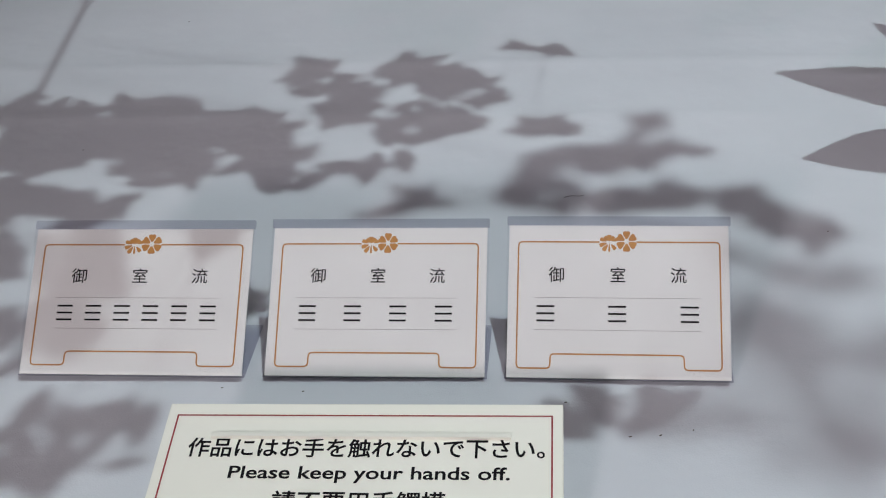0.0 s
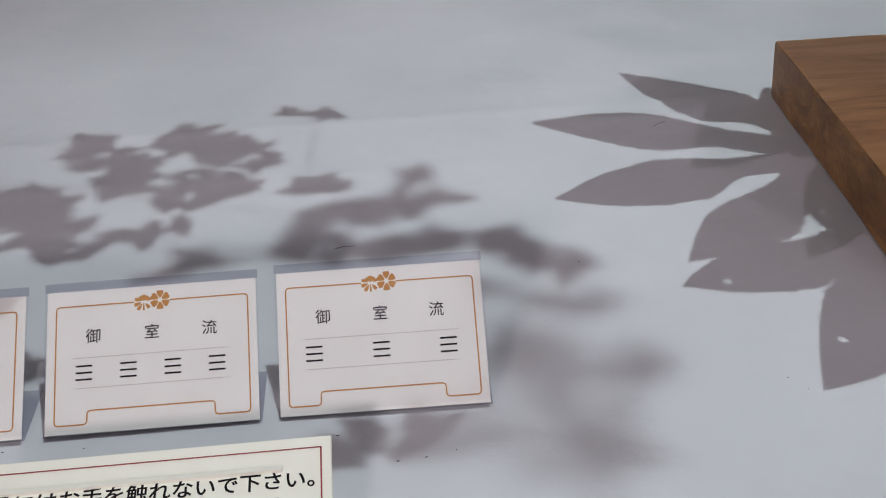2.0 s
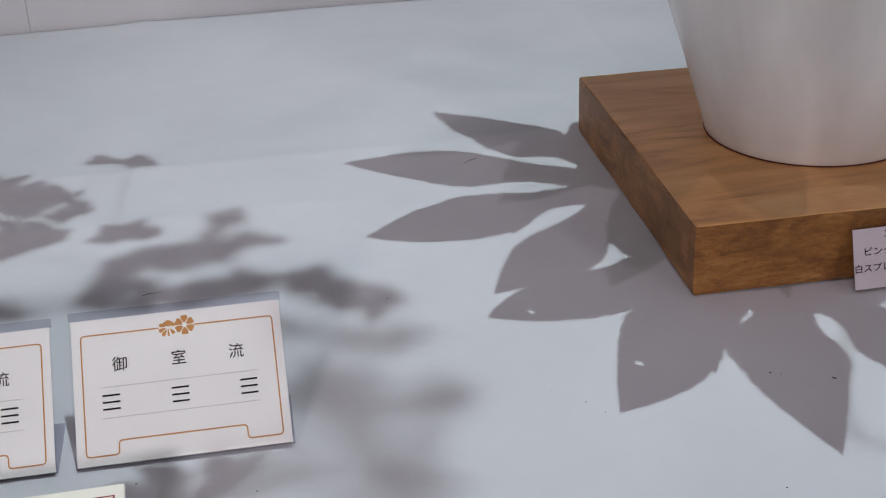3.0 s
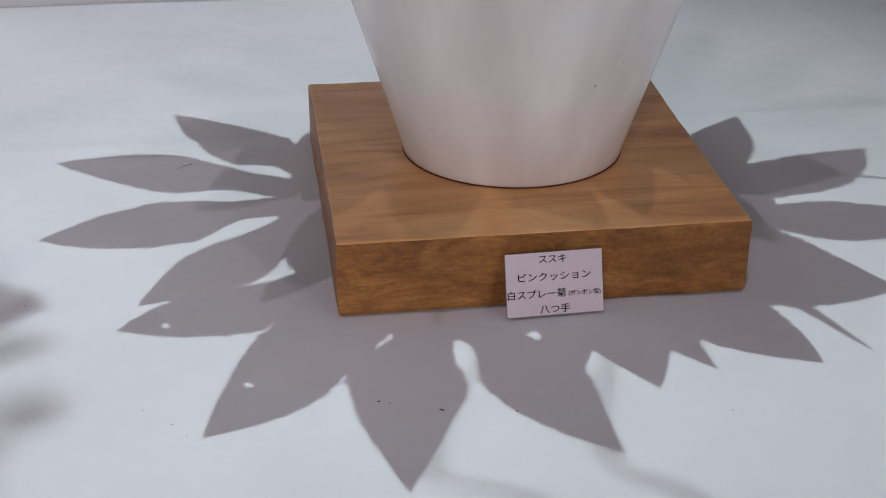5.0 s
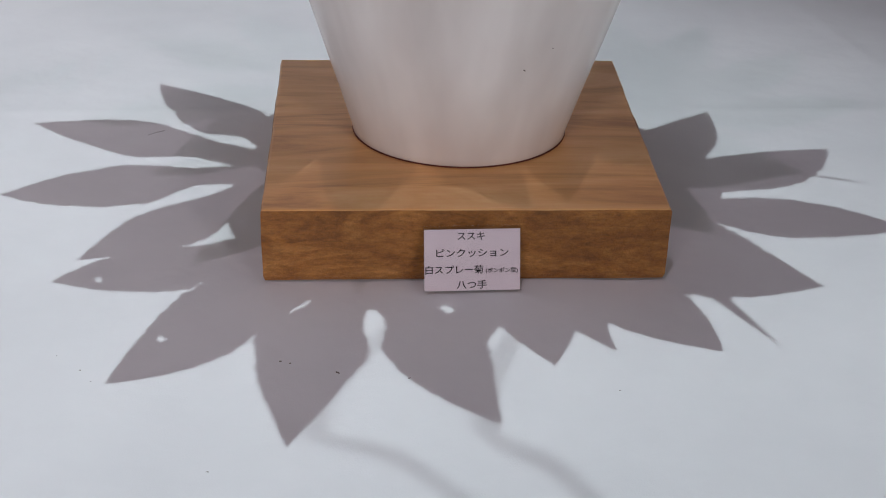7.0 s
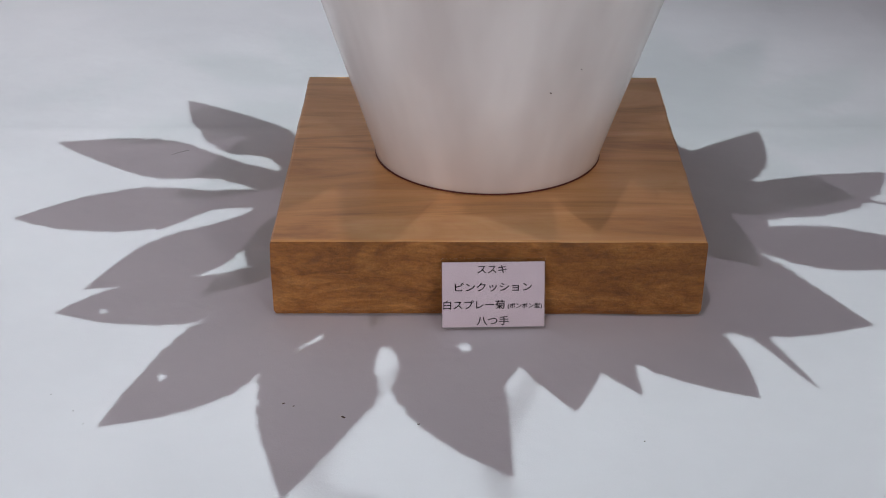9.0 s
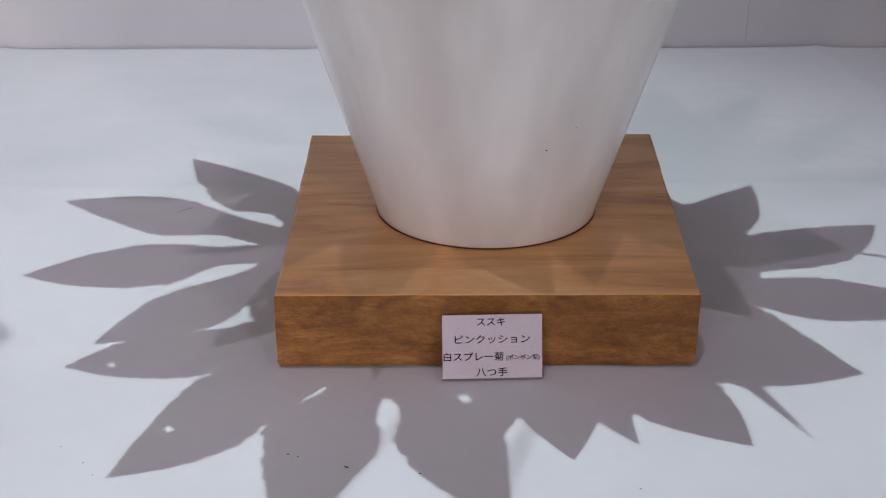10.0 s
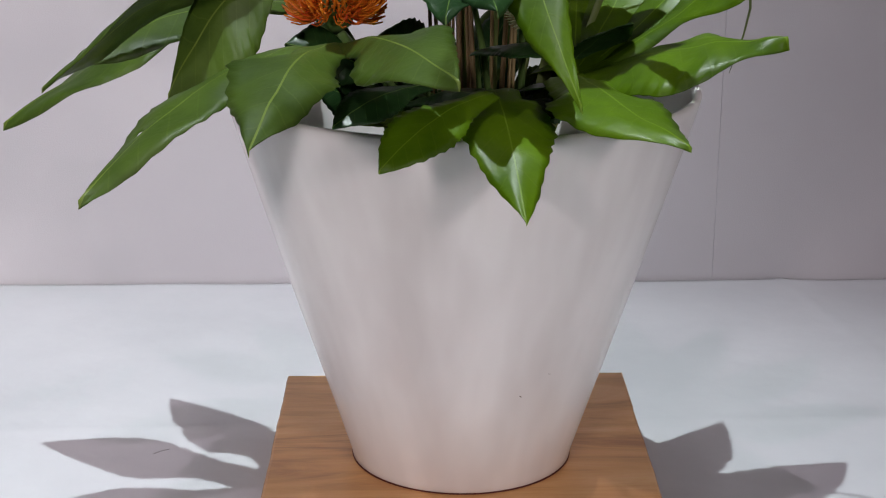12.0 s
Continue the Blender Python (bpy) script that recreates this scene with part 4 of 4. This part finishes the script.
leafy_branch([(-0.696, 0.352, 0.034, 0.044, 40, 0.95, 14, 0.046), (-0.655, 0.300, 0.038, 0.034, 30, 0.95, 12, 0.048), (-0.575, 0.352, 0.052, 0.046, 20, 0.95, 21, 0.050), (-0.545, 0.310, 0.034, 0.041, 0, 0.95, 12, 0.046), (-0.630, 0.262, 0.046, 0.022, 0, 0.95, 8, 0.050), (-0.572, 0.248, 0.046, 0.037, -10, 0.95, 18, 0.052), (-0.466, 0.412, 0.036, 0.015, -20, 0.95, 7, 0.046), (-0.468, 0.236, 0.012, 0.004, -3, 0.95, 4, 0.066)], 4, "leafy green branch with small leaves held over the cloth")
leafy_branch([(-0.445, 0.166, 0.044, 0.020, 15, 1.30, 11, 0.052), (-0.394, 0.188, 0.040, 0.029, 5, 1.30, 14, 0.050), (-0.372, 0.240, 0.014, 0.026, 70, 1.30, 7, 0.042), (-0.335, 0.197, 0.028, 0.007, -15, 1.30, 3, 0.044), (-0.490, 0.123, 0.044, 0.015, 12, 1.30, 7, 0.050), (-0.575, 0.094, 0.036, 0.014, 15, 1.30, 6, 0.050), (-0.394, 0.106, 0.062, 0.022, 5, 1.30, 14, 0.050), (-0.306, 0.104, 0.036, 0.023, -15, 1.30, 11, 0.046), (-0.262, 0.064, 0.036, 0.023, -38, 1.30, 11, 0.046)], 6, "leafy green branch arching far over the cloth")
leafy_branch([(-0.345, 0.045, 0.050, 0.020, -35, 1.62, 14, 0.024), (-0.252, -0.003, 0.044, 0.028, -20, 1.62, 19, 0.022), (-0.310, -0.055, 0.030, 0.044, -60, 1.62, 19, 0.022), (-0.284, -0.103, 0.048, 0.048, -60, 1.62, 29, 0.022), (-0.229, -0.104, 0.040, 0.040, -60, 1.62, 19, 0.022), (-0.262, -0.188, 0.052, 0.055, -80, 1.62, 32, 0.022), (-0.350, -0.165, 0.044, 0.030, -10, 1.62, 16, 0.022)], 21, "fine-leaved spray arching far over the cloth")
leafy_branch([(-0.950, 0.070, 0.046, 0.067, -60, 0.95, 23, 0.052), (-0.860, 0.094, 0.066, 0.020, -6, 0.95, 18, 0.052), (-0.880, 0.020, 0.034, 0.079, -70, 0.95, 20, 0.050), (-0.840, -0.110, 0.040, 0.104, -80, 1.00, 30, 0.050), (-0.790, -0.230, 0.052, 0.079, -70, 1.02, 32, 0.048), (-0.688, -0.052, 0.018, 0.040, -75, 0.80, 40, 0.040), (-0.715, -0.215, 0.030, 0.037, -40, 1.02, 8, 0.046), (-0.410, -0.166, 0.070, 0.022, 0, 0.95, 12, 0.047)], 8, "leafy green branch hanging towards the front of the table")



def bare_twig(points, foot):
    """A long leafless twig from the vase, through points in the air."""
    twig = thing("bare_twig", (foot[0], foot[1], 0.05), "long bare brown twig standing in the dark vase", "branch")
    root = Vector((foot[0], foot[1], 0.05))
    bm = bmesh.new()
    a, b = (Vector(p) - root for p in points)
    line = bezier((0, 0, 0), (a.x * 0.1, a.y * 0.1 + 0.02, a.z * 0.9), a, 14)
    tube(bm, line + [a + (b - a) * k / 6 for k in range(1, 7)], 0.0032, 0.0022, 8)
    part("stem", bm, BARK, twig, smooth=True)


bare_twig((lift(-1.010, 0.620, 0.90), lift(-0.960, 0.300, 0.86)), (VX + 0.01, VY))

# ---- crumbs and a hair on the cloth ----


def crumb(x, y, size, turn):
    bm = bmesh.new()
    bmesh.ops.create_icosphere(bm, subdivisions=1, radius=size)
    for v in bm.verts:
        v.co = Vector((v.co.x * 1.7, v.co.y * 0.7, max(v.co.z, -size * 0.3) * 0.6)) * (1 + 0.5 * noise.noise(v.co * 900 + Vector((x * 90, y * 90, 0))))
    ob = part("crumb", bm, DIRT)
    ob.data.transform(Matrix.Scale(0.72, 4))
    ob.matrix_world = pose(x, y, float(cloth_relief(x, y)) + size * 0.2, 0, 0, turn)
    return tagged(ob, "tiny brown plant crumb lying on the white cloth", "crumb", "crumbs on the cloth")


for cx, cy, cs, ct in ((0.060, -0.133, 0.0016, -30), (0.019, -0.116, 0.0010, 10), (0.026, -0.119, 0.0008, 50), (0.110, -0.142, 0.0009, 20), (-0.120, -0.125, 0.0007, 0), (-0.140, -0.105, 0.0006, 40), (-0.110, -0.140, 0.0006, 70), (0.352, 0.135, 0.0007, 0), (-0.430, -0.158, 0.0009, 0), (-0.390, -0.190, 0.0010, 0), (-0.372, -0.188, 0.0011, 30), (-0.352, -0.182, 0.0009, 80), (-0.60, -0.152, 0.0008, 20), (-0.655, -0.150, 0.0008, 10), (-0.873, 0.192, 0.0009, 0), (-0.862, 0.50, 0.0010, 0), (-0.24, 0.06, 0.0008, 15), (0.256, -0.16, 0.0007, 0), (-0.02, -0.245, 0.0008, 0), (0.02, -0.30, 0.0009, 0)):
    crumb(cx, cy, cs, ct)


def hair(points, label):
    bm = bmesh.new()
    tube(bm, [(x, y, float(cloth_relief(x, y)) + 0.0003) for x, y in points], 0.00024, 0.00012, 5)
    return tagged(part("hair", bm, INK), label, "fibre", "fibres on the cloth")


hair([(-0.440, 0.108), (-0.434, 0.111), (-0.428, 0.110), (-0.424, 0.112)], "short dark fibre lying on the white cloth")
hair([(-0.118, 0.331), (-0.126, 0.327), (-0.133, 0.320)], "thin curved dark fibre lying on the white cloth")

# ---- lamps under the ceiling ----


def spotlight(x, y, aim):
    lamp = thing("spotlight", (x, y, KZ), "small black ceiling spotlight, switched on", "lamp", "ceiling spotlights")
    m = look((x, y, KZ), aim) @ Matrix.Rotation(math.pi, 4, "X")
    can = part("can", lathe([(0.045, 0.012), (0.050, 0.012), (0.050, -0.07), (0.030, -0.09), (0, -0.09)], 32), BLACK_METAL, lamp, smooth=True)
    ring = part("lens", lathe([(0, -0.035), (0.044, -0.035)], 32), LENS, can, "bright glass lens")
    part("arm", block(-0.008, 0.008, -0.008, 0.008, 0.085, CEIL_Z - KZ + 0.002, 0.002), BLACK_METAL, lamp)
    for ob in (can, ring):
        ob.data.transform(Matrix.Rotation(math.pi, 4, "X"))
    return lamp


spotlight(KX, KY, (0.1, 0.1, 0))
spotlight(FX, -1.05, (0.1, 0.1, 0))
# Stands made up to hold the added fill lights, out of view.
for ax in (-1.9, 2.2):
    stand = thing("fill_lamp_stand", (ax, -4.2, FLOOR_Z), "black floor stand added to carry an unseen fill lamp", "lamp", "aisle lamps")
    part("foot", lathe([(0, 0.0), (0.22, 0.0), (0.22, 0.012), (0.03, 0.022), (0, 0.022)], 32), BLACK_METAL, stand, smooth=True)
    part("pole", lathe([(0.0, 0.02), (0.014, 0.02), (0.014, FILL_Z - FLOOR_Z + 0.33), (0.0, FILL_Z - FLOOR_Z + 0.33)], 16), BLACK_METAL, stand, smooth=True)
    part("hood", lathe([(x, FILL_Z - FLOOR_Z + r) for x, r in ((0, 0.33), (0.30, 0.33), (0.31, 0.34), (0.30, 0.355), (0, 0.355))], 40), BLACK_METAL, stand, smooth=True)
for sx in (-1.9, 2.1):
    fitting = thing("ceiling_light", (sx, -0.5, CEIL_Z), "long white ceiling light, switched on", "lamp", "ceiling lights")
    part("housing", block(-0.65, 0.65, -0.20, 0.20, -0.060, 0.001, 0.004), PLASTER, fitting)
    part("diffuser", block(-0.62, 0.62, -0.17, 0.17, -0.0700, -0.0605, 0.003), DIFFUSER, fitting)
